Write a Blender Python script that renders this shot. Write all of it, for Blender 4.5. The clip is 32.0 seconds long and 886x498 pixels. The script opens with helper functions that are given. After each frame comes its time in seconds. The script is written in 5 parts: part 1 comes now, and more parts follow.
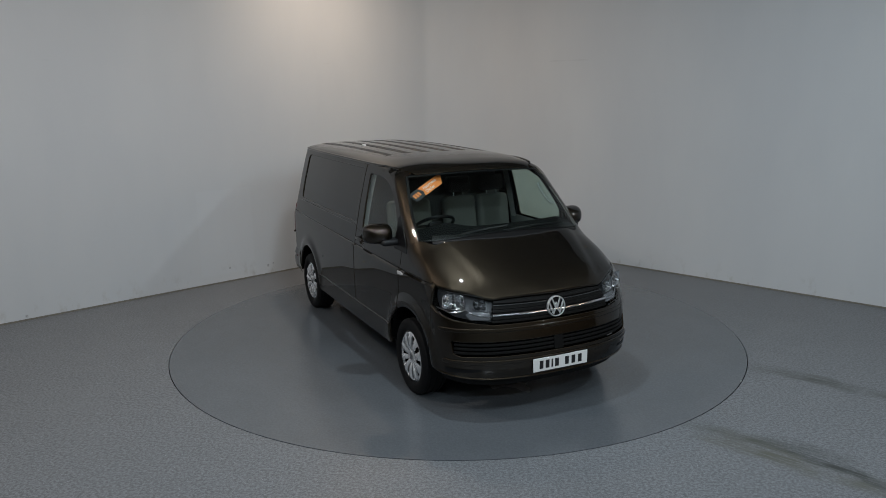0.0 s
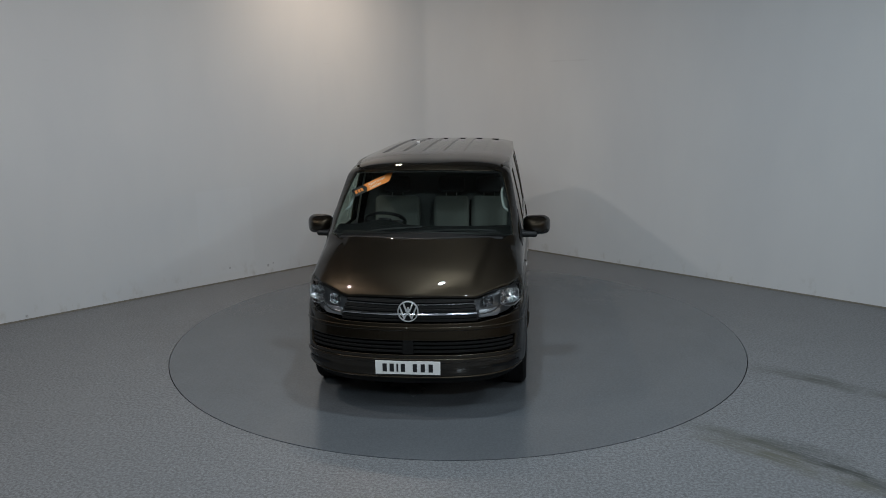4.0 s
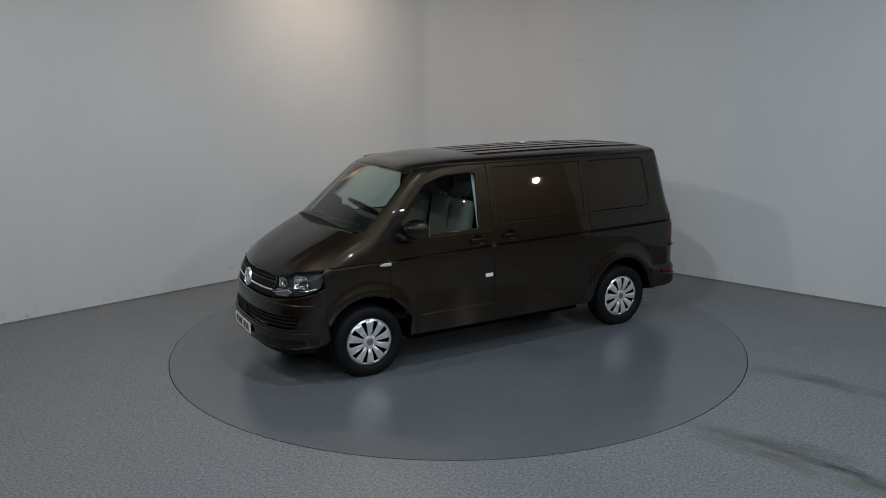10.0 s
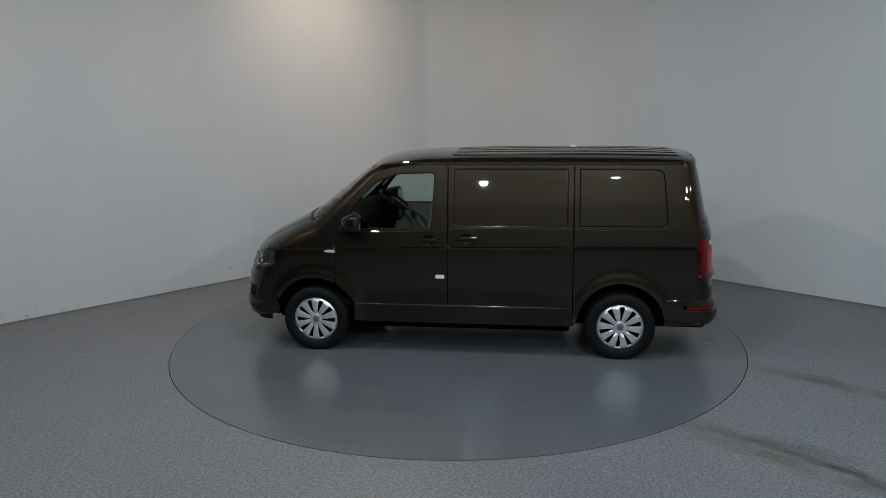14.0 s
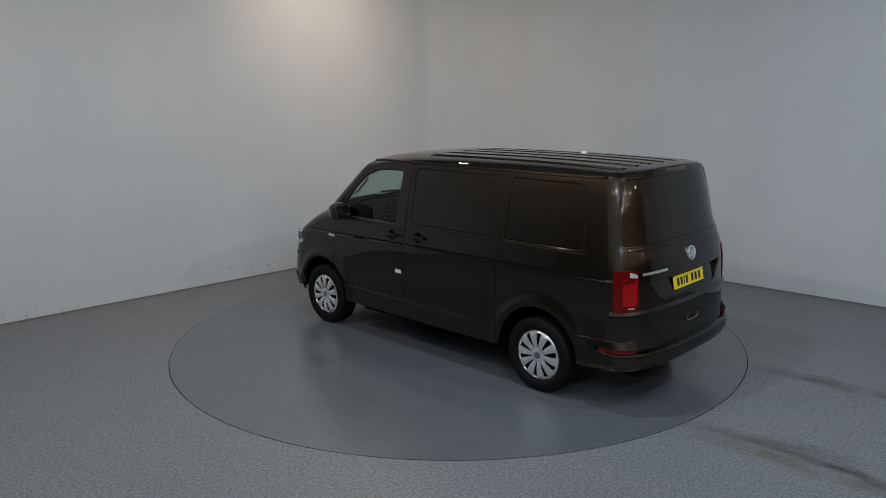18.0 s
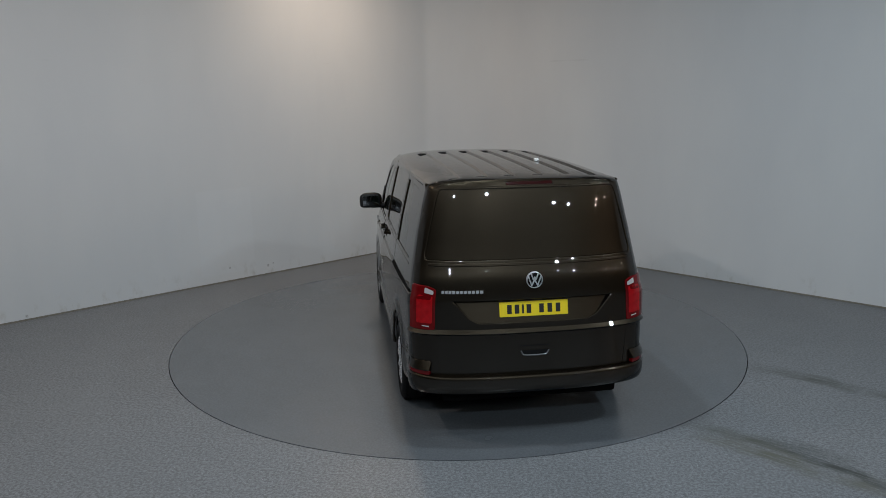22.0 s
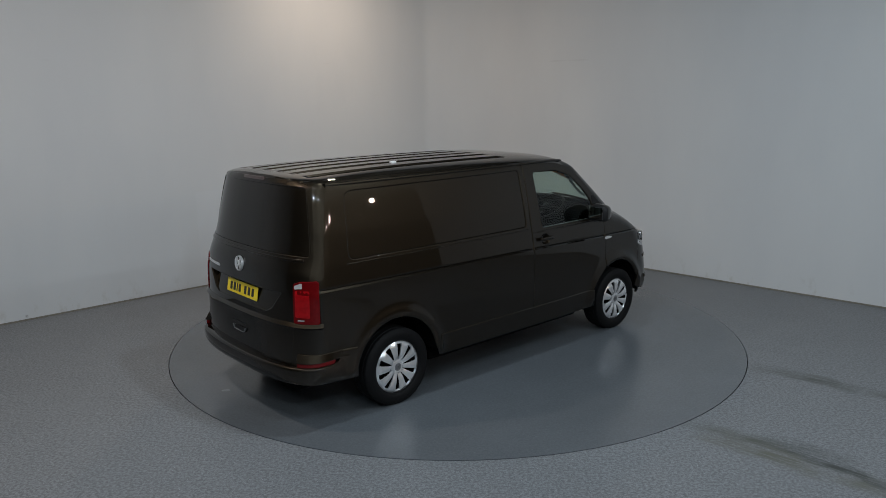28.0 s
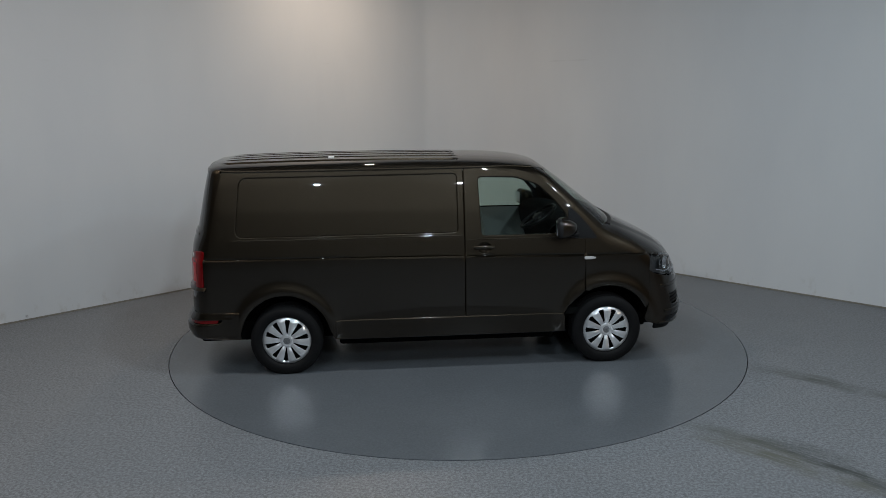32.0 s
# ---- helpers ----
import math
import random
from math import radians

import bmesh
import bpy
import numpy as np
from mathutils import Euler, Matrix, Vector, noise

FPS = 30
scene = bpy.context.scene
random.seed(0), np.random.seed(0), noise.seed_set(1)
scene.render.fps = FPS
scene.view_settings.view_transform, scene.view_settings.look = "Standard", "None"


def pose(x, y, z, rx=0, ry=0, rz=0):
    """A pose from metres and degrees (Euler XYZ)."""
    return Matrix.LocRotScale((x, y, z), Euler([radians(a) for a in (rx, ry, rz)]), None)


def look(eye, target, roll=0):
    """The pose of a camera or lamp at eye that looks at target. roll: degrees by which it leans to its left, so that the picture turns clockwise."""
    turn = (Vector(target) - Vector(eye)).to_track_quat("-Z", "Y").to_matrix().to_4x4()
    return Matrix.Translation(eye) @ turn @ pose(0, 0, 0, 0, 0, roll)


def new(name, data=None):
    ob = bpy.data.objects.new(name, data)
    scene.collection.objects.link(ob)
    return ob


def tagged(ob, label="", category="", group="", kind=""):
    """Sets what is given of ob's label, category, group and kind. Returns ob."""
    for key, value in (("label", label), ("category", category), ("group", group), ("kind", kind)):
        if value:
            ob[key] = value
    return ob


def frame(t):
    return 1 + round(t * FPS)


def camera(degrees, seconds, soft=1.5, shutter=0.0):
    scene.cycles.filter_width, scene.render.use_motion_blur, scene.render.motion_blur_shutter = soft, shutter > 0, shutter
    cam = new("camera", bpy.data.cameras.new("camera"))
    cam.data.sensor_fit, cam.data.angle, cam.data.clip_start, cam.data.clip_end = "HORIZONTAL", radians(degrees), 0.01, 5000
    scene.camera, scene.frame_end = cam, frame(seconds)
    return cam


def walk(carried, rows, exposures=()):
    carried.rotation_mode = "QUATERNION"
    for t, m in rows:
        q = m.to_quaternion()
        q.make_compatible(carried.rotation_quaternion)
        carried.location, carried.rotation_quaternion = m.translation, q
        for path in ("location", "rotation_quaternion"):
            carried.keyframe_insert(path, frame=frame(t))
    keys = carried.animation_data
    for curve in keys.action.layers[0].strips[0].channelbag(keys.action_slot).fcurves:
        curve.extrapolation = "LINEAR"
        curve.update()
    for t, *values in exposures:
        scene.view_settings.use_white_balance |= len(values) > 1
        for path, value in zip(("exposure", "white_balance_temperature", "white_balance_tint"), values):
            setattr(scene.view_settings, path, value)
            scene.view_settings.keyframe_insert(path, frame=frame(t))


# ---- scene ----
cam = camera(60.06, 32.0, soft=0.8)
EYE = (0.0, -7.964, 2.603)
PAN, PITCH, ROLL = radians(-0.94), radians(11.99), -0.77
AIM = (EYE[0] + math.sin(PAN) * math.cos(PITCH), EYE[1] + math.cos(PAN) * math.cos(PITCH), EYE[2] - math.sin(PITCH))
walk(cam, [(0.0, look(EYE, AIM, ROLL)), (32.0, look(EYE, AIM, ROLL))])

# ------------------------------------------------------------------ light
CEILING_Z = 4.9
world = bpy.data.worlds.new("world")
scene.world = world
world.use_nodes = True
world.node_tree.nodes["Background"].inputs["Color"].default_value = (0.6, 0.66, 0.75, 1)
world.node_tree.nodes["Background"].inputs["Strength"].default_value = 0.02
scene.view_settings.exposure = 0.0

COOL, NEUTRAL, WARM = (0.78, 0.91, 1.0), (0.88, 0.95, 1.0), (1.0, 0.79, 0.60)
# x, y, watts, width, colour of the ceiling lamps
LAMPS = [
    (-1.12, 2.16, 45, 0.15, WARM), (0.0, -1.9, 56, 0.15, COOL),
    (-3.7, -2.2, 58, 0.15, (1.0, 0.90, 0.82)), (3.7, -2.2, 13, 0.15, COOL),
    (-3.0, -5.5, 27, 0.15, NEUTRAL), (4.3, -3.5, 54, 0.15, COOL),
    (-1.4, -4.8, 24, 0.15, COOL), (1.4, -4.8, 34, 0.15, COOL),
    (1.6, -8.7, 78, 0.15, COOL), (-1.5, -8.9, 46, 0.15, COOL),
    (5.1, -10.3, 25, 0.15, COOL), (6.3, -10.4, 25, 0.15, COOL),
    (9.3, -8.4, 20, 0.15, WARM), (10.0, -9.3, 20, 0.15, WARM),
    (11.4, -4.8, 20, 0.15, WARM), (11.0, -7.0, 20, 0.15, WARM),
]


# ------------------------------------------------------------------ materials
def nodes_of(name):
    m = bpy.data.materials.new(name)
    m.use_nodes = True
    nt = m.node_tree
    return m, nt, nt.nodes["Principled BSDF"]


def plain(name, colour, rough=0.5, metal=0.0, coat=0.0, spec=0.5, grain=0.0, scale=60.0, bump=0.0, emit=0.0):
    """A surface with a slight drift of tone, of roughness and of relief."""
    m, nt, b = nodes_of(name)
    b.inputs["Roughness"].default_value = rough
    b.inputs["Metallic"].default_value = metal
    b.inputs["Coat Weight"].default_value = coat
    b.inputs["Coat Roughness"].default_value = 0.04
    b.inputs["Specular IOR Level"].default_value = spec
    b.inputs["Base Color"].default_value = (*colour, 1)
    if emit:
        b.inputs["Emission Color"].default_value = (*colour, 1)
        b.inputs["Emission Strength"].default_value = emit
    if grain or bump:
        co = nt.nodes.new("ShaderNodeTexCoord")
        n1 = nt.nodes.new("ShaderNodeTexNoise")
        n1.inputs["Scale"].default_value, n1.inputs["Detail"].default_value = scale, 6
        nt.links.new(co.outputs["Object"], n1.inputs["Vector"])
        if grain:
            mix = nt.nodes.new("ShaderNodeMix")
            mix.data_type = "RGBA"
            mix.inputs[6].default_value = (*[c * (1 - grain) for c in colour], 1)
            mix.inputs[7].default_value = (*[min(1, c * (1 + grain)) for c in colour], 1)
            nt.links.new(n1.outputs["Fac"], mix.inputs[0])
            nt.links.new(mix.outputs[2], b.inputs["Base Color"])
        if bump:
            bp = nt.nodes.new("ShaderNodeBump")
            bp.inputs["Strength"].default_value, bp.inputs["Distance"].default_value = bump, 0.002
            nt.links.new(n1.outputs["Fac"], bp.inputs["Height"])
            nt.links.new(bp.outputs["Normal"], b.inputs["Normal"])
    return m


def noise_node(nt, co, scale, detail=5, rough=0.55, stretch=(1, 1, 1)):
    n = nt.nodes.new("ShaderNodeTexNoise")
    n.inputs["Scale"].default_value, n.inputs["Detail"].default_value = scale, detail
    n.inputs["Roughness"].default_value = rough
    mp = nt.nodes.new("ShaderNodeMapping")
    mp.inputs["Scale"].default_value = stretch
    nt.links.new(co, mp.inputs["Vector"])
    nt.links.new(mp.outputs["Vector"], n.inputs["Vector"])
    return n.outputs["Fac"]


def ramp(nt, fac, lo, hi, a, b):
    r = nt.nodes.new("ShaderNodeMapRange")
    r.inputs["From Min"].default_value, r.inputs["From Max"].default_value = lo, hi
    r.inputs["To Min"].default_value, r.inputs["To Max"].default_value = a, b
    nt.links.new(fac, r.inputs["Value"])
    return r.outputs["Result"]


def mixc(nt, fac, a, b):
    m = nt.nodes.new("ShaderNodeMix")
    m.data_type = "RGBA"
    for sock, v in ((m.inputs[0], fac), (m.inputs[6], a), (m.inputs[7], b)):
        if isinstance(v, (int, float)):
            sock.default_value = v
        elif isinstance(v, tuple):
            sock.default_value = (*v, 1)
        else:
            nt.links.new(v, sock)
    return m.outputs[2]


def track_mask(nt, co, x, y, deg, width, length):
    """A smeared tyre track: a streaky band from a point in one direction."""
    mp = nt.nodes.new("ShaderNodeMapping")
    mp.vector_type = "TEXTURE"
    mp.inputs["Location"].default_value = (x, y, 0)
    mp.inputs["Rotation"].default_value = (0, 0, radians(deg))
    nt.links.new(co, mp.inputs["Vector"])
    sep = nt.nodes.new("ShaderNodeSeparateXYZ")
    nt.links.new(mp.outputs["Vector"], sep.inputs[0])
    wob = noise_node(nt, mp.outputs["Vector"], 1.6, 3)
    across = nt.nodes.new("ShaderNodeMath")
    across.operation = "ADD"
    nt.links.new(sep.outputs["Y"], across.inputs[0])
    nt.links.new(ramp(nt, wob, 0.3, 0.7, -0.06, 0.06), across.inputs[1])
    dist = nt.nodes.new("ShaderNodeMath")
    dist.operation = "ABSOLUTE"
    nt.links.new(across.outputs[0], dist.inputs[0])
    band = ramp(nt, dist.outputs[0], width * 0.25, width * 0.55, 1, 0)
    start = ramp(nt, sep.outputs["X"], 0.0, 0.25, 0, 1)
    stop = ramp(nt, sep.outputs["X"], length - 0.4, length, 1, 0)
    streak = ramp(nt, noise_node(nt, mp.outputs["Vector"], 14, 5, 0.65, (0.16, 2.4, 1)), 0.40, 0.58, 0.25, 1)
    patchy = ramp(nt, noise_node(nt, mp.outputs["Vector"], 2.3, 3), 0.35, 0.60, 0.25, 1)
    out = band
    for o in (start, stop, streak, patchy):
        m = nt.nodes.new("ShaderNodeMath")
        m.operation, m.use_clamp = "MULTIPLY", True
        nt.links.new(out, m.inputs[0])
        nt.links.new(o, m.inputs[1])
        out = m.outputs[0]
    return out


def floor_material(name, speckle, base, rough, spec, tracks=()):
    m, nt, b = nodes_of(name)
    co = nt.nodes.new("ShaderNodeTexCoord").outputs["Object"]
    broad = noise_node(nt, co, 0.9, 4)
    cloud = noise_node(nt, co, 3.5, 6, 0.65)
    fine = noise_node(nt, co, 62, 2, 0.6)
    grain = noise_node(nt, co, 46, 4, 0.8)
    col = mixc(nt, ramp(nt, broad, 0.3, 0.7, 0, 1), tuple(c * 0.94 for c in base), tuple(c * 1.06 for c in base))
    col = mixc(nt, ramp(nt, cloud, 0.42, 0.62, 0, 0.18), col, tuple(c * 0.72 for c in base))
    col = mixc(nt, ramp(nt, grain, 0.50, 0.60, 0, speckle * 0.75), col, tuple(c * 0.50 for c in base))
    col = mixc(nt, ramp(nt, grain, 0.40, 0.50, speckle * 0.6, 0), col, tuple(min(1, c * 1.6) for c in base))
    col = mixc(nt, ramp(nt, fine, 0.66, 0.72, 0, speckle * 0.7), col, tuple(min(1, c * 2.4) for c in base))
    for x, y, deg, width, length, tone in tracks:
        col = mixc(nt, track_mask(nt, co, x, y, deg, width, length), col, tone)
    nt.links.new(col, b.inputs["Base Color"])
    nt.links.new(ramp(nt, broad, 0.3, 0.7, rough * 0.85, rough * 1.15), b.inputs["Roughness"])
    b.inputs["Specular IOR Level"].default_value = spec
    bp = nt.nodes.new("ShaderNodeBump")
    bp.inputs["Strength"].default_value, bp.inputs["Distance"].default_value = 0.25 * speckle, 0.0008
    nt.links.new(fine, bp.inputs["Height"])
    nt.links.new(bp.outputs["Normal"], b.inputs["Normal"])
    return m


def wall_material():
    m, nt, b = nodes_of("grey_wall_paint")
    co = nt.nodes.new("ShaderNodeTexCoord").outputs["Object"]
    big = noise_node(nt, co, 0.7, 3, 0.5, (1, 1, 0.4))
    roll = noise_node(nt, co, 3.0, 3, 0.5, (1, 1, 0.25))
    fine = noise_node(nt, co, 160, 3)
    c = mixc(nt, ramp(nt, big, 0.3, 0.7, 0, 1), (0.60, 0.615, 0.635), (0.655, 0.665, 0.675))
    c = mixc(nt, ramp(nt, roll, 0.45, 0.75, 0, 0.25), c, (0.57, 0.59, 0.61))
    sep = nt.nodes.new("ShaderNodeSeparateXYZ")
    nt.links.new(co, sep.inputs[0])
    def near_height(z, half, soft):
        d = nt.nodes.new("ShaderNodeMath")
        d.operation = "SUBTRACT"
        nt.links.new(sep.outputs["Z"], d.inputs[0])
        d.inputs[1].default_value = z
        e = nt.nodes.new("ShaderNodeMath")
        e.operation = "ABSOLUTE"
        nt.links.new(d.outputs[0], e.inputs[0])
        return ramp(nt, e.outputs[0], half, half + soft, 1, 0)
    def times(a_, b_):
        m_ = nt.nodes.new("ShaderNodeMath")
        m_.operation, m_.use_clamp = "MULTIPLY", True
        nt.links.new(a_, m_.inputs[0])
        nt.links.new(b_, m_.inputs[1])
        return m_.outputs[0]
    # board joint that shows in places, a repainted field, splashes of dirt near the floor
    joint = times(near_height(2.95, 0.006, 0.006), ramp(nt, noise_node(nt, co, 0.9, 2, 0.5, (1, 1, 0)), 0.60, 0.66, 0, 0.22))
    c = mixc(nt, joint, c, (0.30, 0.30, 0.30))
    field = times(near_height(0.70, 0.57, 0.02), times(ramp(nt, sep.outputs["X"], -3.42, -3.40, 0, 1), ramp(nt, sep.outputs["X"], -2.84, -2.82, 1, 0)))
    c = mixc(nt, times(field, ramp(nt, big, 0.0, 1.0, 0.15, 0.3)), c, (0.68, 0.70, 0.73))
    dirt = times(near_height(0.0, 0.02, 0.26), ramp(nt, noise_node(nt, co, 5.5, 5, 0.65, (1, 1, 0.6)), 0.56, 0.72, 0, 0.5))
    c = mixc(nt, dirt, c, (0.36, 0.33, 0.28))
    for sx, sz, rad in ((-3.11, 0.19, 0.012), (-2.68, 0.13, 0.016), (-2.62, 0.15, 0.010), (-4.99, 0.05, 0.014)):
        cx = nt.nodes.new("ShaderNodeMath")
        cx.operation = "SUBTRACT"
        nt.links.new(sep.outputs["X"], cx.inputs[0])
        cx.inputs[1].default_value = sx
        ab = nt.nodes.new("ShaderNodeMath")
        ab.operation = "ABSOLUTE"
        nt.links.new(cx.outputs[0], ab.inputs[0])
        spot = times(times(ramp(nt, ab.outputs[0], rad * 0.3, rad, 1, 0), near_height(sz, rad * 0.5, rad)), ramp(nt, fine, 0.35, 0.5, 0.2, 0.6))
        c = mixc(nt, spot, c, (0.12, 0.12, 0.12))
    nt.links.new(c, b.inputs["Base Color"])
    b.inputs["Roughness"].default_value = 0.6
    b.inputs["Specular IOR Level"].default_value = 0.3
    bp = nt.nodes.new("ShaderNodeBump")
    bp.inputs["Strength"].default_value, bp.inputs["Distance"].default_value = 0.15, 0.001
    nt.links.new(fine, bp.inputs["Height"])
    nt.links.new(bp.outputs["Normal"], b.inputs["Normal"])
    return m


def paint_material():
    m, nt, b = nodes_of("brown_metallic_paint")
    co = nt.nodes.new("ShaderNodeTexCoord").outputs["Object"]
    flake = noise_node(nt, co, 900, 1)
    b.inputs["Metallic"].default_value = 1.0
    b.inputs["Specular Tint"].default_value = (0.03, 0.03, 0.03, 1)
    c = mixc(nt, ramp(nt, flake, 0.4, 0.7, 0, 1), (0.0245, 0.0193, 0.0135), (0.0490, 0.0380, 0.0263))
    nt.links.new(c, b.inputs["Base Color"])
    b.inputs["Roughness"].default_value = 0.41
    b.inputs["Coat Weight"].default_value = 1.0
    b.inputs["Coat Roughness"].default_value = 0.02
    b.inputs["Coat IOR"].default_value = 1.48
    return m


def glass_material(name, tint, mix, rough=0.0):
    m, nt, b = nodes_of(name)
    nt.nodes.remove(b)
    out = nt.nodes["Material Output"]
    tr = nt.nodes.new("ShaderNodeBsdfTransparent")
    tr.inputs["Color"].default_value = (*tint, 1)
    gl = nt.nodes.new("ShaderNodeBsdfGlossy")
    gl.inputs["Roughness"].default_value = rough
    lw = nt.nodes.new("ShaderNodeLayerWeight")
    lw.inputs["Blend"].default_value = 0.5
    pw = nt.nodes.new("ShaderNodeMath")
    pw.operation = "POWER"
    pw.inputs[1].default_value = 5.0
    nt.links.new(lw.outputs["Facing"], pw.inputs[0])
    f0 = ((mix - 1) / (mix + 1)) ** 2
    mx = nt.nodes.new("ShaderNodeMixShader")
    nt.links.new(ramp(nt, pw.outputs[0], 0, 1, f0, 1), mx.inputs[0])
    nt.links.new(tr.outputs[0], mx.inputs[1])
    nt.links.new(gl.outputs[0], mx.inputs[2])
    nt.links.new(mx.outputs[0], out.inputs["Surface"])
    return m


WALL = wall_material()
TRACKS = [
    (2.72, -1.08, -39, 0.22, 3.2, (0.062, 0.066, 0.060)), (1.72, -2.30, -35, 0.16, 1.0, (0.066, 0.070, 0.062)),
    (1.80, -2.45, -43, 0.30, 2.4, (0.100, 0.100, 0.082)), (2.20, -2.62, -47, 0.13, 2.6, (0.040, 0.044, 0.042)), (2.28, -2.58, -40, 0.16, 0.75, (0.060, 0.065, 0.062)),
]
FLOOR = floor_material("speckled_grey_vinyl", 1.0, (0.164, 0.172, 0.183), 0.42, 0.45, TRACKS)
DISC = floor_material("smooth_grey_vinyl", 0.2, (0.108, 0.118, 0.130), 0.24, 0.75)
# unseen closing wall, its tone kept low so the van reflects dark surroundings
BACKW = plain("back_wall_paint", (0.10, 0.10, 0.10), 0.8, grain=0.12, scale=2)
BROWNW = plain("brown_hall_paint", (0.075, 0.064, 0.053), 0.8, grain=0.15, scale=2)
CEIL = plain("ceiling_paint", (0.22, 0.22, 0.22), 0.9, grain=0.15, scale=4)
PAINT = paint_material()
BLACK = plain("black_plastic", (0.013, 0.013, 0.014), 0.5, spec=0.25, grain=0.3, scale=80, bump=0.2)
SATIN = plain("satin_black", (0.006, 0.006, 0.0065), 0.35, spec=0.2)
GRILLE = plain("grille_black", (0.007, 0.007, 0.007), 0.55, spec=0.12, grain=0.3, scale=60)
REFLECT = plain("lamp_reflector", (0.78, 0.79, 0.81), 0.16, metal=1.0, grain=0.25, scale=70, bump=0.8)
DARK = plain("dark_underbody", (0.004, 0.004, 0.004), 0.95, spec=0.05, grain=0.4, scale=20)
RUBBER = plain("tyre_rubber", (0.006, 0.006, 0.0065), 0.65, spec=0.15, grain=0.3, scale=50, bump=0.3)
SILVER = plain("silver_paint", (0.80, 0.81, 0.83), 0.24, metal=0.7, coat=0.4, grain=0.06, scale=40)
BRIGHT = plain("satin_chrome", (0.86, 0.87, 0.89), 0.3, metal=0.75)
MIRROR = plain("mirror_silver", (0.45, 0.46, 0.48), 0.02, metal=1.0)
CHROME = plain("chrome", (0.82, 0.83, 0.85), 0.14, metal=1.0)
TRIM = plain("grey_cab_trim", (0.58, 0.60, 0.57), 0.7, grain=0.1, scale=90, bump=0.2)
DASH = plain("black_dashboard", (0.008, 0.0085, 0.0085), 0.9, spec=0.03, grain=0.2, scale=150, bump=0.3)
TRIMD = plain("dark_bulkhead", (0.06, 0.065, 0.062), 0.7, grain=0.2, scale=30)
CARD = plain("grey_door_lining", (0.27, 0.29, 0.28), 0.7, grain=0.15, scale=100, bump=0.2)
SEAT = plain("grey_seat_cloth", (0.095, 0.102, 0.092), 0.95, grain=0.18, scale=120, bump=0.5)
SEATB = plain("black_seat_cloth", (0.012, 0.012, 0.013), 0.95, grain=0.25, scale=120, bump=0.5)
GLASS = glass_material("green_tinted_glass", (0.72, 0.82, 0.77), 1.6)
CLEAR = glass_material("clear_lens", (0.9, 0.92, 0.94), 1.45)
REDL = plain("red_lens", (0.13, 0.003, 0.004), 0.10, spec=0.4, coat=0.0, grain=0.35, scale=22)
REDB = plain("bright_red_lens", (0.36, 0.006, 0.009), 0.10, spec=0.4, coat=0.0, grain=0.5, scale=28)
REDD = plain("dark_red_lens", (0.030, 0.002, 0.002), 0.15, coat=1.0)
LAMPBOX = plain("grey_lamp_housing", (0.055, 0.057, 0.060), 0.28, metal=0.35, grain=0.2, scale=60)
GUIDE = plain("grey_light_guide", (0.22, 0.225, 0.235), 0.22, metal=0.5, grain=0.2, scale=90)
WHITEL = plain("pale_lens", (0.52, 0.50, 0.50), 0.15, coat=1.0)
WHITE = plain("white_plate", (0.86, 0.86, 0.84), 0.4)
YELLOW = plain("yellow_plate", (0.90, 0.68, 0.02), 0.4)
INK = plain("black_ink", (0.012, 0.012, 0.014), 0.5)
ORANGE = plain("orange_card", (0.85, 0.25, 0.05), 0.6)
PALE = plain("white_ink", (0.8, 0.8, 0.8), 0.6)
DIRT_LINE = plain("dusty_foot_line", (0.21, 0.195, 0.16), 0.8, grain=0.3, scale=20)
TABLE_R = 2.949
STEEL = plain("lamp_housing", (0.55, 0.55, 0.56), 0.4, grain=0.1, scale=40)


# ------------------------------------------------------------------ geometry helpers
from mathutils.geometry import delaunay_2d_cdt


def part(name, bm, material, parent=None, label="", smooth=True):
    """Links a bmesh as one mesh object under a thing or a part."""
    me = bpy.data.meshes.new(name)
    bm.to_mesh(me)
    bm.free()
    return part_of(name, me, material, parent, label, smooth)


def part_of(name, me, material, parent=None, label="", smooth=True):
    if material:
        me.materials.append(material)
    if smooth:
        me.shade_smooth()
        me.set_sharp_from_angle(angle=radians(38))
    ob = new(name, me)
    ob.parent = parent
    if label:
        ob["label"] = label
    return ob


def mesh_of(name, verts, faces):
    me = bpy.data.meshes.new(name)
    me.from_pydata([tuple(v) for v in verts], [], faces)
    me.update()
    return me


def empty(name, m=None):
    ob = new(name)
    ob.empty_display_size = 0.2
    if m is not None:
        ob.matrix_basis = m
    return ob


def box(bm, cx, cy, cz, sx, sy, sz, bevel=0.0, seg=2, m=None):
    r = bmesh.ops.create_cube(bm, size=1)
    vs = r["verts"]
    bmesh.ops.scale(bm, vec=(sx, sy, sz), verts=vs)
    if bevel:
        es = list({e for v in vs for e in v.link_edges})
        vs = [v for v in bmesh.ops.bevel(bm, geom=es, offset=bevel, segments=seg, affect="EDGES", profile=0.5)["verts"]]
        vs = list(set(vs) | {v for v in r["verts"] if v.is_valid})
    t = Matrix.Translation((cx, cy, cz)) @ (m or Matrix())
    bmesh.ops.transform(bm, matrix=t, verts=vs)
    return vs


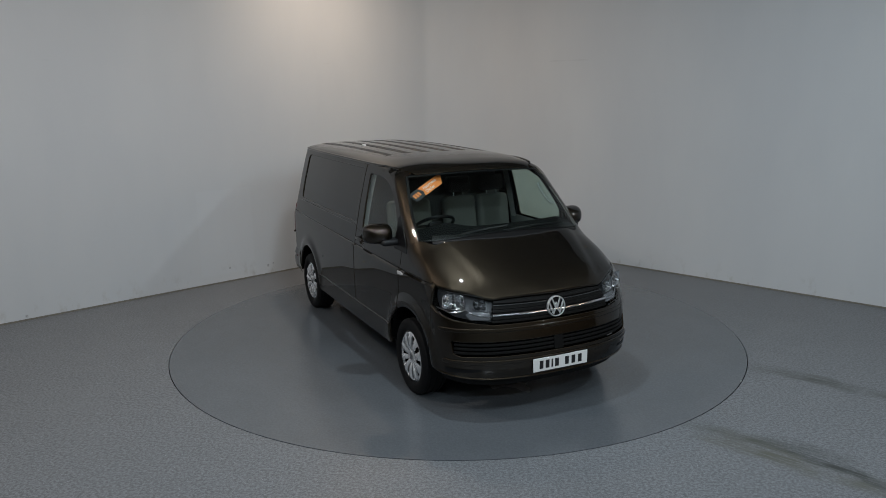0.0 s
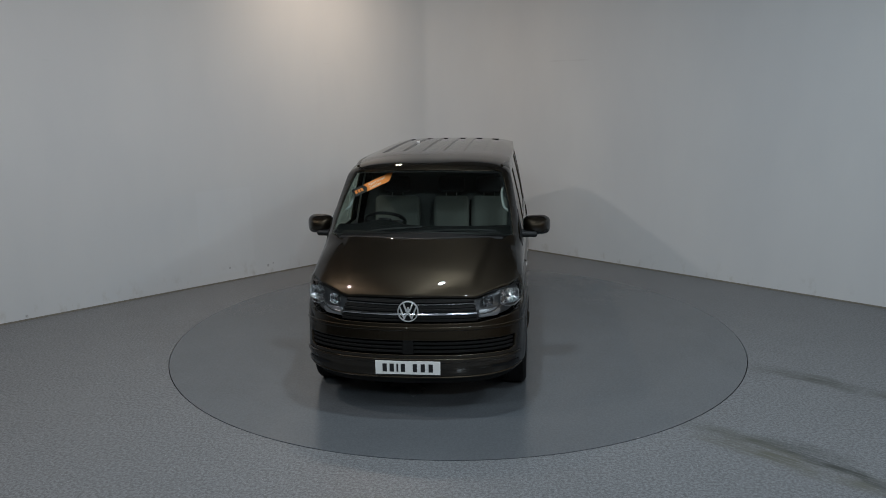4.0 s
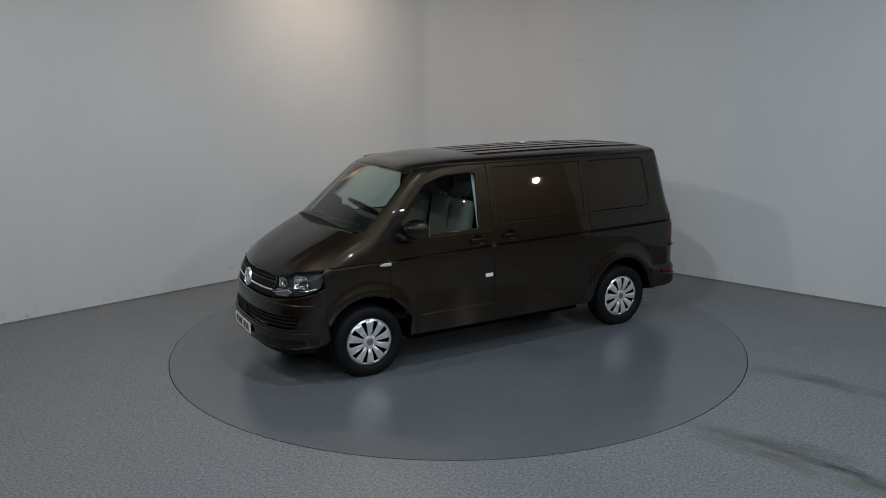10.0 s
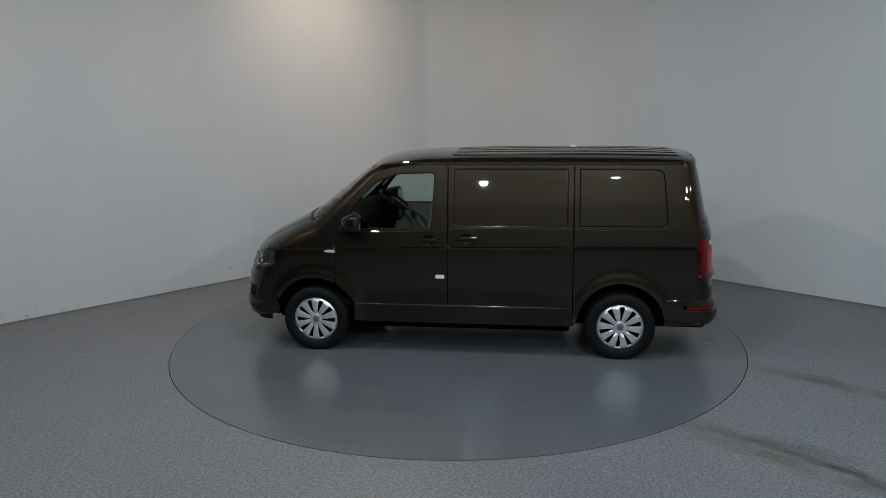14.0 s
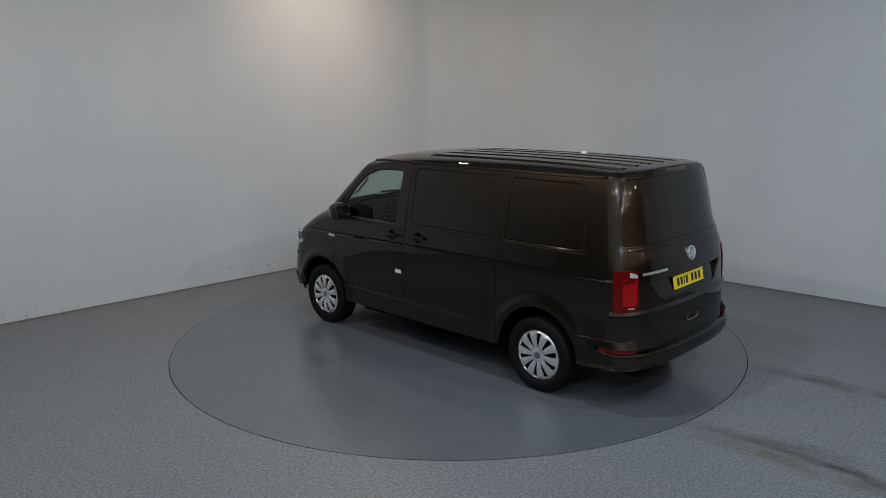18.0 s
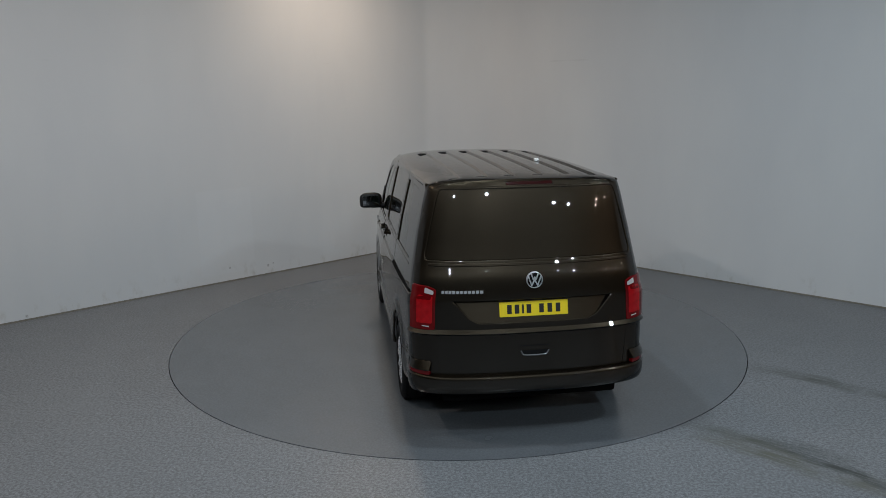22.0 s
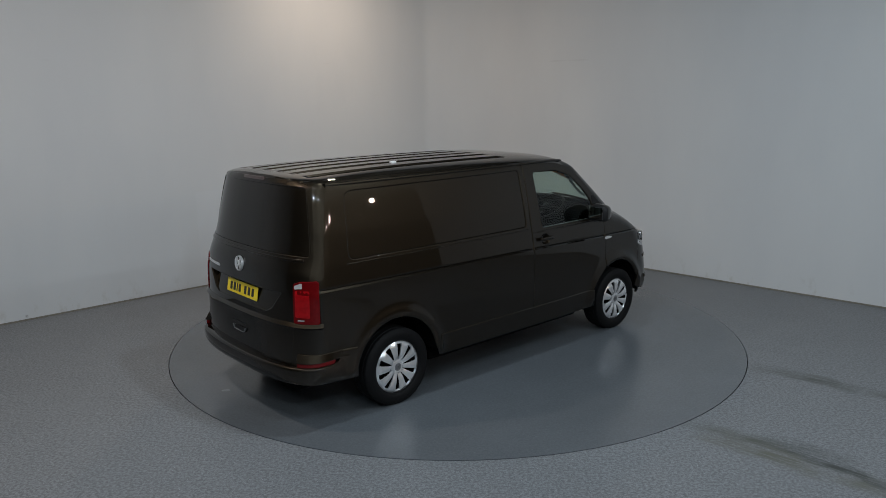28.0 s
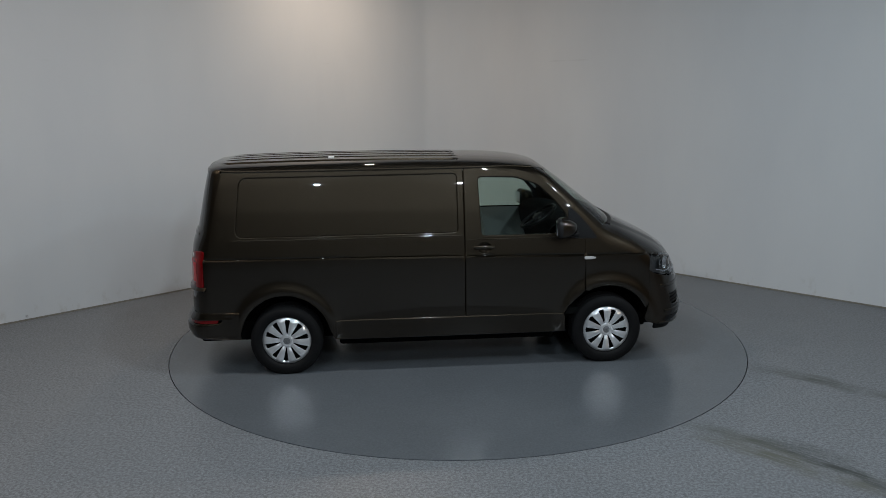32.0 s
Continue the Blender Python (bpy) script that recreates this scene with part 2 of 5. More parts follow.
def lathe(bm, prof, n=48, axis="y"):
    """Turns a profile of (radius, along) round an axis."""
    rings = []
    for r, a in prof:
        ring = []
        for k in range(n):
            t = 2 * math.pi * k / n
            c, s = r * math.cos(t), r * math.sin(t)
            ring.append(bm.verts.new((c, a, s) if axis == "y" else ((c, s, a) if axis == "z" else (a, c, s))))
        rings.append(ring)
    for a, b in zip(rings, rings[1:]):
        for k in range(n):
            bm.faces.new((a[k], a[(k + 1) % n], b[(k + 1) % n], b[k]))
    return rings


def tube(bm, pts, rad, n=8, closed=False):
    """A round bar along points."""
    pts = [Vector(p) for p in pts]
    rings = []
    for i, p in enumerate(pts):
        a = pts[i - 1] if i or closed else pts[i]
        b = pts[(i + 1) % len(pts)] if i + 1 < len(pts) or closed else pts[i]
        q = (b - a).to_track_quat("Z", "Y")
        r = rad[i] if isinstance(rad, (list, tuple)) else rad
        rings.append([bm.verts.new(p + q @ Vector((r * math.cos(2 * math.pi * k / n), r * math.sin(2 * math.pi * k / n), 0))) for k in range(n)])
    last = len(rings) if closed else len(rings) - 1
    for i in range(last):
        a, b = rings[i], rings[(i + 1) % len(rings)]
        for k in range(n):
            bm.faces.new((a[k], a[(k + 1) % n], b[(k + 1) % n], b[k]))
    if not closed:
        bm.faces.new(rings[0][::-1])
        bm.faces.new(rings[-1])


def spline(pts, n=8):
    """A smooth open curve through points (any dimension)."""
    p = np.array(pts, float)
    p = np.vstack([2 * p[0] - p[1], p, 2 * p[-1] - p[-2]])
    out = []
    for i in range(1, len(p) - 2):
        a, b, c, d = p[i - 1:i + 3]
        for t in np.linspace(0, 1, n, endpoint=False):
            out.append(0.5 * (2 * b + (c - a) * t + (2 * a - 5 * b + 4 * c - d) * t * t + (3 * b - a - 3 * c + d) * t ** 3))
    out.append(p[-2])
    return np.array(out)


def rounded(pts, r, n=5):
    """A closed outline with rounded corners; r is one radius or one for each corner."""
    out, k = [], len(pts)
    for i in range(k):
        a, b, c = (np.array(pts[(i + j) % k], float) for j in (-1, 0, 1))
        rr = r[i] if isinstance(r, (list, tuple)) else r
        u, v = a - b, c - b
        lu, lv = np.linalg.norm(u), np.linalg.norm(v)
        cosang = float(np.clip(u @ v / (lu * lv), -1, 1))
        half = math.acos(cosang) / 2
        if rr <= 0 or half > 1.5:
            out.append(b)
            continue
        cut = min(rr / math.tan(half), 0.48 * lu, 0.48 * lv)
        p, q = b + u / lu * cut, b + v / lv * cut
        for t in np.linspace(0, 1, n):
            out.append((1 - t) ** 2 * p + 2 * t * (1 - t) * b + t * t * q)
    return np.array(out)


def inside(poly, pts):
    x, y = pts[:, 0], pts[:, 1]
    ok = np.zeros(len(pts), bool)
    a, b = poly, np.roll(poly, -1, 0)
    for (x0, y0), (x1, y1) in zip(a, b):
        if y0 == y1:
            continue
        ok ^= ((y0 > y) != (y1 > y)) & (x < (x1 - x0) * (y - y0) / (y1 - y0) + x0)
    return ok


def near(poly, pts, d):
    ok = np.zeros(len(pts), bool)
    a, b = poly, np.roll(poly, -1, 0)
    for p, q in zip(a, b):
        e = q - p
        t = np.clip(((pts - p) @ e) / max(e @ e, 1e-12), 0, 1)
        ok |= np.hypot(*(pts - p - t[:, None] * e).T) < d
    return ok


def dense(poly, step):
    out = []
    for p, q in zip(poly, np.roll(poly, -1, 0)):
        n = max(1, int(math.ceil(np.linalg.norm(q - p) / step)))
        out += [p + (q - p) * k / n for k in range(n)]
    return np.array(out)


def sheet(outer, holes, step, rows=()):
    """Triangles of a flat outline with holes: points, faces and the loops of its edge."""
    loops = [dense(np.array(o, float), step) for o in [outer, *holes]]
    lo, hi = loops[0].min(0), loops[0].max(0)
    gx, gy = np.meshgrid(np.arange(lo[0] + step / 2, hi[0], step), np.arange(lo[1] + step / 2, hi[1], step))
    grid = np.stack([gx.ravel(), gy.ravel()], 1)
    for r in rows:
        rv = r(grid[:, 0]) if callable(r) else r
        grid = grid[np.abs(grid[:, 1] - rv) > step * 0.4]
    for r in rows:
        xs = np.arange(lo[0] + step / 2, hi[0], step)
        grid = np.vstack([grid, np.stack([xs, r(xs) if callable(r) else np.full(len(xs), r)], 1)])
    keep = inside(loops[0], grid)
    for h in loops[1:]:
        keep &= ~inside(h, grid)
    grid = grid[keep]
    for l in loops:
        if len(grid):
            grid = grid[~near(l, grid, step * (0.45 if not rows else 0.3))]
    pts, edges, rings = [], [], []
    for l in loops:
        s = len(pts)
        pts += [tuple(p) for p in l]
        ids = list(range(s, s + len(l)))
        rings.append(ids)
        edges += list(zip(ids, ids[1:] + ids[:1]))
    pts += [tuple(p) for p in grid]
    v, e, f, ov, oe, of = delaunay_2d_cdt([Vector(p) for p in pts], edges, [], 0, 1e-6, True)
    back = {}
    for i, src in enumerate(ov):
        for s in src:
            back[s] = i
    v = np.array([tuple(p) for p in v])
    f = np.array([t for t in f if len(t) == 3])
    mid = v[f].mean(1)
    ok = inside(loops[0], mid)
    for h in loops[1:]:
        ok &= ~inside(h, mid)
    return v, f[ok], [[back[i] for i in r] for r in rings]


def patch(name, outer, fmap, mat, parent=None, label="", holes=(), step=0.03, rim=0.016, bevel=0.005, out=0.0, ref=(0, 0, 1.0), rows=()):
    """A curved panel: a flat outline laid on a surface by fmap, with rolled edges that go inward by rim; out lifts it off the surface."""
    uv, f, rings = sheet(outer, holes, step, rows)
    p = fmap(uv)
    n = np.zeros_like(p)
    fn = np.cross(p[f[:, 1]] - p[f[:, 0]], p[f[:, 2]] - p[f[:, 0]])
    if (fn * (p[f].mean(1) - np.array(ref))).sum() < 0:
        f, fn = f[:, ::-1], -fn
    for k in range(3):
        np.add.at(n, f[:, k], fn)
    n /= np.linalg.norm(n, axis=1)[:, None] + 1e-12
    p = p + n * out
    verts, faces = list(p), [tuple(int(i) for i in t) for t in f]
    keep = set()
    if rim:
        edge_of = {e for t in faces for e in ((t[0], t[1]), (t[1], t[2]), (t[2], t[0]))}
        for r in rings:
            if (r[0], r[1]) not in edge_of:
                r = r[::-1]
            c = np.roll(p[r], -1, 0) - np.roll(p[r], 1, 0)
            side = np.cross(c, n[r])
            side /= np.linalg.norm(side, axis=1)[:, None] + 1e-12
            m, last = len(r), list(r)
            # a rolled edge: a quarter round, then a flange
            for ang, deep in ((7, 0), (18, 0), (34, 0), (58, 0), (90, 0), (90, 1)):
                k = len(verts)
                a_, d_ = bevel * math.sin(radians(ang)), bevel * (1 - math.cos(radians(ang)))
                verts += list(p[r] + side * a_ - n[r] * (rim if deep else d_))
                for i in range(m):
                    j = (i + 1) % m
                    faces.append((last[j], last[i], k + i, k + j))
                if last[0] == r[0]:
                    keep |= {(min(a, b), max(a, b)) for a, b in zip(r, r[1:] + r[:1])}
                last = list(range(k, k + m))
    ob = part_of(name, mesh_of(name, verts, faces), mat, parent, label)
    if keep:
        me = ob.data
        ev = np.empty(len(me.edges) * 2, np.int32)
        me.edges.foreach_get("vertices", ev)
        ev = np.sort(ev.reshape(-1, 2), 1)
        flags = np.empty(len(me.edges), bool)
        me.edges.foreach_get("use_edge_sharp", flags)
        flags |= np.array([(int(a), int(b)) in keep for a, b in ev])
        me.edges.foreach_set("use_edge_sharp", flags)
    return ob


# ------------------------------------------------------------------ the studio
CORNER = np.array([0.01, 5.20])
LDIR = np.array([-1.0, -0.935]) / math.hypot(1, 0.935)
RDIR = np.array([1.0, -0.900]) / math.hypot(1, 0.900)


def room_plan():
    """The plan of the walls: left wall, curved corner, right wall, back wall."""
    a, c, b = CORNER + LDIR * 0.70, np.array([0.30, 4.88]), CORNER + RDIR * 1.15
    bend = [(1 - t) ** 2 * a + 2 * t * (1 - t) * c + t * t * b for t in np.linspace(0, 1, 15)]
    l2, r2 = CORNER + LDIR * 14.5, CORNER + RDIR * 12.3
    return [l2, *bend, r2]


def wall_strip(name, pts, z0, z1, thick, mat, parent=None):
    bm = bmesh.new()
    cols = []
    for i, p in enumerate(pts):
        d = np.array(pts[min(i + 1, len(pts) - 1)]) - np.array(pts[max(i - 1, 0)])
        n = np.array([-d[1], d[0]]) / np.linalg.norm(d)
        q = np.array(p) + n * thick
        cols.append([bm.verts.new((*p, z0)), bm.verts.new((*p, z1)), bm.verts.new((*q, z1)), bm.verts.new((*q, z0))])
    for a, b in zip(cols, cols[1:]):
        for k in range(4):
            bm.faces.new((a[k], b[k], b[(k + 1) % 4], a[(k + 1) % 4]))
    bm.faces.new(cols[0])
    bm.faces.new(cols[-1][::-1])
    bmesh.ops.recalc_face_normals(bm, faces=bm.faces)
    return part(name, bm, mat, parent)


def studio():
    plan = room_plan()
    tagged(wall_strip("wall_studio", plan, 0, CEILING_Z, 0.15, WALL), "pale grey painted studio walls meeting in a curved corner", "wall", kind="structure")
    far_l, far_r = plan[0], plan[-1]
    right, left = (15.5, -11.0), (far_l[0] + 1.0, -11.0)
    tagged(wall_strip("wall_hall", [far_r, (15.5, -3.2), right], 0, CEILING_Z, 0.15, BROWNW), "brown wall of the adjoining hall", "wall", kind="structure")
    tagged(wall_strip("wall_back", [right, left, far_l], 0, CEILING_Z, 0.15, BACKW), "unseen dark grey wall closing the studio behind", "wall", kind="structure")
    # floor with a round opening for the turntable
    bm = bmesh.new()
    n = 128
    inner = [bm.verts.new((TABLE_R * math.cos(2 * math.pi * k / n) * 1.0016, TABLE_R * math.sin(2 * math.pi * k / n) * 1.0016, 0)) for k in range(n)]
    low = [bm.verts.new((v.co.x, v.co.y, -0.06)) for v in inner]
    outer = [bm.verts.new((22 * math.cos(2 * math.pi * k / n), 22 * math.sin(2 * math.pi * k / n) - 3, 0)) for k in range(n)]
    for k in range(n):
        j = (k + 1) % n
        bm.faces.new((inner[k], outer[k], outer[j], inner[j]))
        bm.faces.new((low[k], inner[k], inner[j], low[j]))
    bm.faces.new(low)
    bmesh.ops.recalc_face_normals(bm, faces=bm.faces)
    tagged(part("floor", bm, FLOOR, smooth=False), "speckled grey vinyl studio floor with a round opening", "floor", kind="structure")
    bm = bmesh.new()
    box(bm, 2, -4, CEILING_Z + 0.06, 30, 24, 0.1)
    tagged(part("ceiling", bm, CEIL, smooth=False), "dark grey studio ceiling", "ceiling", kind="structure")
    # low strip added to draw the dirty line where wall meets floor
    ins = [p + (np.array((0, -1.5)) - p) / np.linalg.norm(np.array((0, -1.5)) - p) * 0.012 for p in plan]
    tagged(wall_strip("baseboard", ins, 0, 0.018, 0.014, DIRT_LINE), "thin dusty strip added for the dirty line at the foot of the wall", "baseboard", kind="structure")


def turntable():
    bm = bmesh.new()
    n = 128
    top = [bm.verts.new((TABLE_R * 0.9991 * math.cos(2 * math.pi * k / n), TABLE_R * 0.9991 * math.sin(2 * math.pi * k / n), 0.002)) for k in range(n)]
    low = [bm.verts.new((v.co.x, v.co.y, -0.05)) for v in top]
    bm.faces.new(top)
    for k in range(n):
        bm.faces.new((top[k], low[k], low[(k + 1) % n], top[(k + 1) % n]))
    bmesh.ops.recalc_face_normals(bm, faces=bm.faces)
    ob = part("turntable", bm, DISC, smooth=False)
    bm = bmesh.new()
    n = 128
    rad = TABLE_R * 0.9985
    tube(bm, [(rad * math.cos(2 * math.pi * k / n), rad * math.sin(2 * math.pi * k / n), -0.012) for k in range(n)], 0.0065, 6, True)
    part("edge_seal", bm, DARK, ob, "black seal round the turntable")
    return tagged(ob, "large round turntable covered in smooth grey vinyl", "turntable")


def ceiling_lamps():
    for x, y, watts, size, tint in LAMPS:
        th = empty("ceiling_lamp", pose(x, y, CEILING_Z - 0.14))
        tagged(th, "square recessed ceiling lamp with a bright diffuser", "ceiling lamp", group="studio lamps")
        bm = bmesh.new()
        s = size / 2 + 0.03
        for sx, sy, lx, ly in ((s, 0, 0.03, 2 * s), (-s, 0, 0.03, 2 * s), (0, s, 2 * s, 0.03), (0, -s, 2 * s, 0.03)):
            box(bm, sx, sy, 0.07, lx + 0.002, ly, 0.14)
        box(bm, 0, 0, 0.13, size, size, 0.01)
        part("housing", bm, STEEL, th, smooth=False)
        data = bpy.data.lights.new("lamp", "AREA")
        data.shape, data.size, data.energy, data.color = "DISK", size, watts, tint
        lamp = new("lamp", data)
        lamp.matrix_basis = look((x, y, CEILING_Z - 0.16), (x * 0.55, y * 0.55, 0.0) if abs(x) + abs(y) > 5.5 else (x, y + 0.001, 0))


studio()
TABLE = turntable()
ceiling_lamps()


# ------------------------------------------------------------------ the van's form: half width over the side view
# van space: x forward from the middle of the wheelbase, y to its left, z up
def curve_set():
    nose = spline([(2.22, 0.05), (2.34, 0.22), (2.395, 0.36), (2.402, 0.48), (2.385, 0.62), (2.355, 0.75), (2.325, 0.88), (2.285, 0.985), (2.225, 1.10), (2.13, 1.25)], 4)
    hood = spline([(2.55, 0.82), (2.40, 0.915), (2.27, 1.0), (2.16, 1.068), (2.0, 1.155), (1.83, 1.238), (1.68, 1.315), (1.60, 1.362), (1.42, 1.50), (1.20, 1.67), (0.98, 1.835), (0.84, 1.94), (0.66, 2.07)], 4)
    roof = spline([(1.40, 1.66), (1.15, 1.795), (0.98, 1.862), (0.80, 1.903), (0.60, 1.926), (0.30, 1.943), (-0.4, 1.954), (-1.2, 1.956), (-1.8, 1.947), (-2.10, 1.932), (-2.30, 1.905), (-2.6, 1.85)], 4)
    rear = spline([(-2.06, 2.20), (-2.14, 2.05), (-2.215, 1.90), (-2.272, 1.70), (-2.345, 1.36), (-2.395, 1.20), (-2.415, 0.90), (-2.43, 0.65), (-2.44, 0.3), (-2.44, 0.0)], 4)
    return [nose, hood, roof, rear]


def signed(curve, pts):
    """Distance to the inner side of an open curve, and how far along it the nearest point lies."""
    best, sgn, along = np.full(len(pts), 1e9), np.ones(len(pts)), np.zeros(len(pts))
    for i, (a, b) in enumerate(zip(curve, curve[1:])):
        e = b - a
        t = np.clip(((pts - a) @ e) / (e @ e), 0, 1)
        q = pts - a - t[:, None] * e
        d = np.hypot(q[:, 0], q[:, 1])
        m = d < best
        best[m], along[m] = d[m], (i + t[m]) / (len(curve) - 1)
        sgn[m] = np.sign(e[0] * q[m, 1] - e[1] * q[m, 0])
    return best * sgn, along


GX, GZ = np.arange(-2.7, 2.8, 0.02), np.arange(-0.1, 2.3, 0.02)
CURVES = curve_set()
FIELD = []
_pts = np.stack([g.ravel() for g in np.meshgrid(GX, GZ, indexing="ij")], 1)
for _c in CURVES:
    _d, _a = signed(_c, _pts)
    FIELD.append((_d.reshape(len(GX), len(GZ)), _a.reshape(len(GX), len(GZ))))


def grid_at(g, x, z):
    i = np.clip((x - GX[0]) / 0.02, 0, len(GX) - 1.001)
    j = np.clip((z - GZ[0]) / 0.02, 0, len(GZ) - 1.001)
    a, b = i.astype(int), j.astype(int)
    u, v = i - a, j - b
    return g[a, b] * (1 - u) * (1 - v) + g[a + 1, b] * u * (1 - v) + g[a, b + 1] * (1 - u) * v + g[a + 1, b + 1] * u * v


WZ = [0.15, 0.30, 0.45, 0.60, 0.80, 1.00, 1.070, 1.083, 1.092, 1.25, 1.50, 1.75, 1.87, 2.05]
WY = [0.934, 0.940, 0.943, 0.946, 0.950, 0.949, 0.946, 0.926, 0.931, 0.906, 0.858, 0.798, 0.764, 0.720]
# for each curve: how square the edge is, and how deep it rounds along the curve
SHAPE = [(2.35, [0, 1], [0.44, 0.44]), (2.8, [0.0, 0.3, 0.5, 0.6, 0.85], [0.26, 0.19, 0.24, 0.27, 0.11]),
         (2.8, [0.0, 0.2, 0.45, 0.72, 0.84], [0.14, 0.115, 0.10, 0.095, 0.065]), (2.75, [0.0, 0.2, 0.4], [0.16, 0.20, 0.28])]
HUBS = (1.5, -1.5)
HUB_Z = 0.3225


def crease(x):
    """Height of the pressed line along the van's side."""
    return np.interp(x, [-2.2, -1.0, 0.15, 1.3, 1.9], [1.097, 1.092, 1.080, 1.053, 1.043])


def half_width(x, z):
    """Half the van's width at a point of its side view."""
    x, z = np.asarray(x, float), np.asarray(z, float)
    w = np.interp(z + (1.083 - crease(x)), WZ, WY)
    w = w * (1 - 0.043 * np.clip((-x - 0.6) / 1.7, 0, 1.2) ** 2 - 0.053 * np.clip((x - 0.3) / 1.9, 0, 1.2) ** 2)
    for hx in HUBS:
        r = np.hypot(x - hx, z - 0.35)
        w = w + 0.022 * np.exp(-(((r - 0.44) / 0.055) ** 2)) * np.clip((z - 0.3) / 0.1, 0, 1)
    for (p, knots, depth), (d, s) in zip(SHAPE, FIELD):
        dd, ss = grid_at(d, x, z), grid_at(s, x, z)
        m = np.interp(ss, knots, depth)
        u = np.clip(dd / m, 0, 1)
        w = w * (1 - (1 - u) ** p) ** (1 / p)
    return w


def bisect(fn, lo, hi, n=34):
    lo, hi = np.array(lo, float), np.array(hi, float)
    for _ in range(n):
        mid = (lo + hi) / 2
        ok = fn(mid)
        lo, hi = np.where(ok, mid, lo), np.where(ok, hi, mid)
    return (lo + hi) / 2


def on_side(sg, out=0.0):
    return lambda uv: np.stack([uv[:, 0], sg * (half_width(uv[:, 0], uv[:, 1]) + out), uv[:, 1]], 1)


def top_z(x, y):
    """Height of the bonnet, windscreen and roof over the plan."""
    x, y = np.asarray(x, float), np.maximum(np.abs(np.asarray(y, float)), 0.002)
    return bisect(lambda z: half_width(x, z) >= y, np.full(x.shape, 0.75), np.full(x.shape, 2.1))


def on_top(uv):
    return np.stack([uv[:, 0], uv[:, 1], top_z(uv[:, 0], uv[:, 1])], 1)


def ends(cx, sgx):
    """Lays (angle, height) on the front or the rear, by rays from an upright axis at cx."""
    def go(uv):
        a, z = uv[:, 0], uv[:, 1]
        cs, sn = np.cos(a), np.sin(a)
        r = bisect(lambda r: half_width(cx + sgx * r * cs, z) >= np.maximum(np.abs(r * sn), 0.002), np.full(a.shape, 0.05), np.full(a.shape, 1.5))
        return np.stack([cx + sgx * r * cs, r * sn, z], 1)
    return go


FRONT, REAR = ends(1.5, 1), ends(-1.5, -1)


def fa(x, y):
    return math.atan2(y, x - 1.5)


def ra(x, y):
    return math.atan2(y, -1.5 - x)


def ws_x(y, z):
    """Where the windscreen lies at a half width and height."""
    y, z = np.maximum(np.abs(np.asarray(y, float)), 0.002), np.asarray(z, float)
    return bisect(lambda x: half_width(x, z) >= y, np.full(z.shape, 0.3), np.full(z.shape, 2.2))


def on_screen(uv):
    return np.stack([ws_x(uv[:, 0], uv[:, 1]), uv[:, 0], uv[:, 1]], 1)


def arch(hx, r, a0, a1, n=20, hz=0.35):
    return [(hx + r * math.cos(radians(a)), hz + r * math.sin(radians(a))) for a in np.linspace(a0, a1, n)]


VAN = empty("panel_van")
tagged(VAN, "dark brown metallic panel van standing on the turntable", "van")
SILL = 0.335
R_ARCH = 0.415
DOOR_R, DOOR_F = 0.157, 1.28
SLIDE_R = -1.045
EDGE = 1.872       # where the sides meet the roof
GAP = 0.0115
CREASE = [lambda x, o=o: crease(x) + o for o in (-0.028, -0.013, 0.0, 0.009, 0.024)]

# the foot of the windscreen and its upper corner, half width and height
WS_B, WS_T = (0.812, 1.315), (0.690, 1.815)


def ws_edge(n=12):
    """The windscreen's side edge, from its foot to its top, in the side view."""
    y = np.linspace(WS_B[0], WS_T[0], n) + 0.021 * np.sin(np.linspace(0, math.pi, n))
    z = np.linspace(WS_B[1], WS_T[1], n)
    return [(float(a), float(b)) for a, b in zip(ws_x(y, z), z)], list(zip(y, z))


WS_SIDE, WS_YZ = ws_edge()
# the door's front edge along the windscreen pillar
PILLAR = [(1.28, 1.235), (1.245, 1.36), (1.15, 1.49), (1.03, 1.62), (0.90, 1.735), (0.78, 1.802), (0.64, 1.842), (0.45, 1.858)]
BONNET_EDGE = [(1.90, 1.045), (1.80, 1.115), (1.66, 1.185), (1.52, 1.252), (1.445, 1.292)]


def shrink(poly, d):
    """The outline moved inward by d."""
    e = np.roll(poly, -1, 0) - np.roll(poly, 1, 0)
    n = np.stack([-e[:, 1], e[:, 0]], 1)
    n /= np.linalg.norm(n, axis=1)[:, None] + 1e-12
    x, y = poly[:, 0], poly[:, 1]
    area = (x * np.roll(y, -1) - y * np.roll(x, -1)).sum()
    return poly + n * d * (1 if area > 0 else -1)


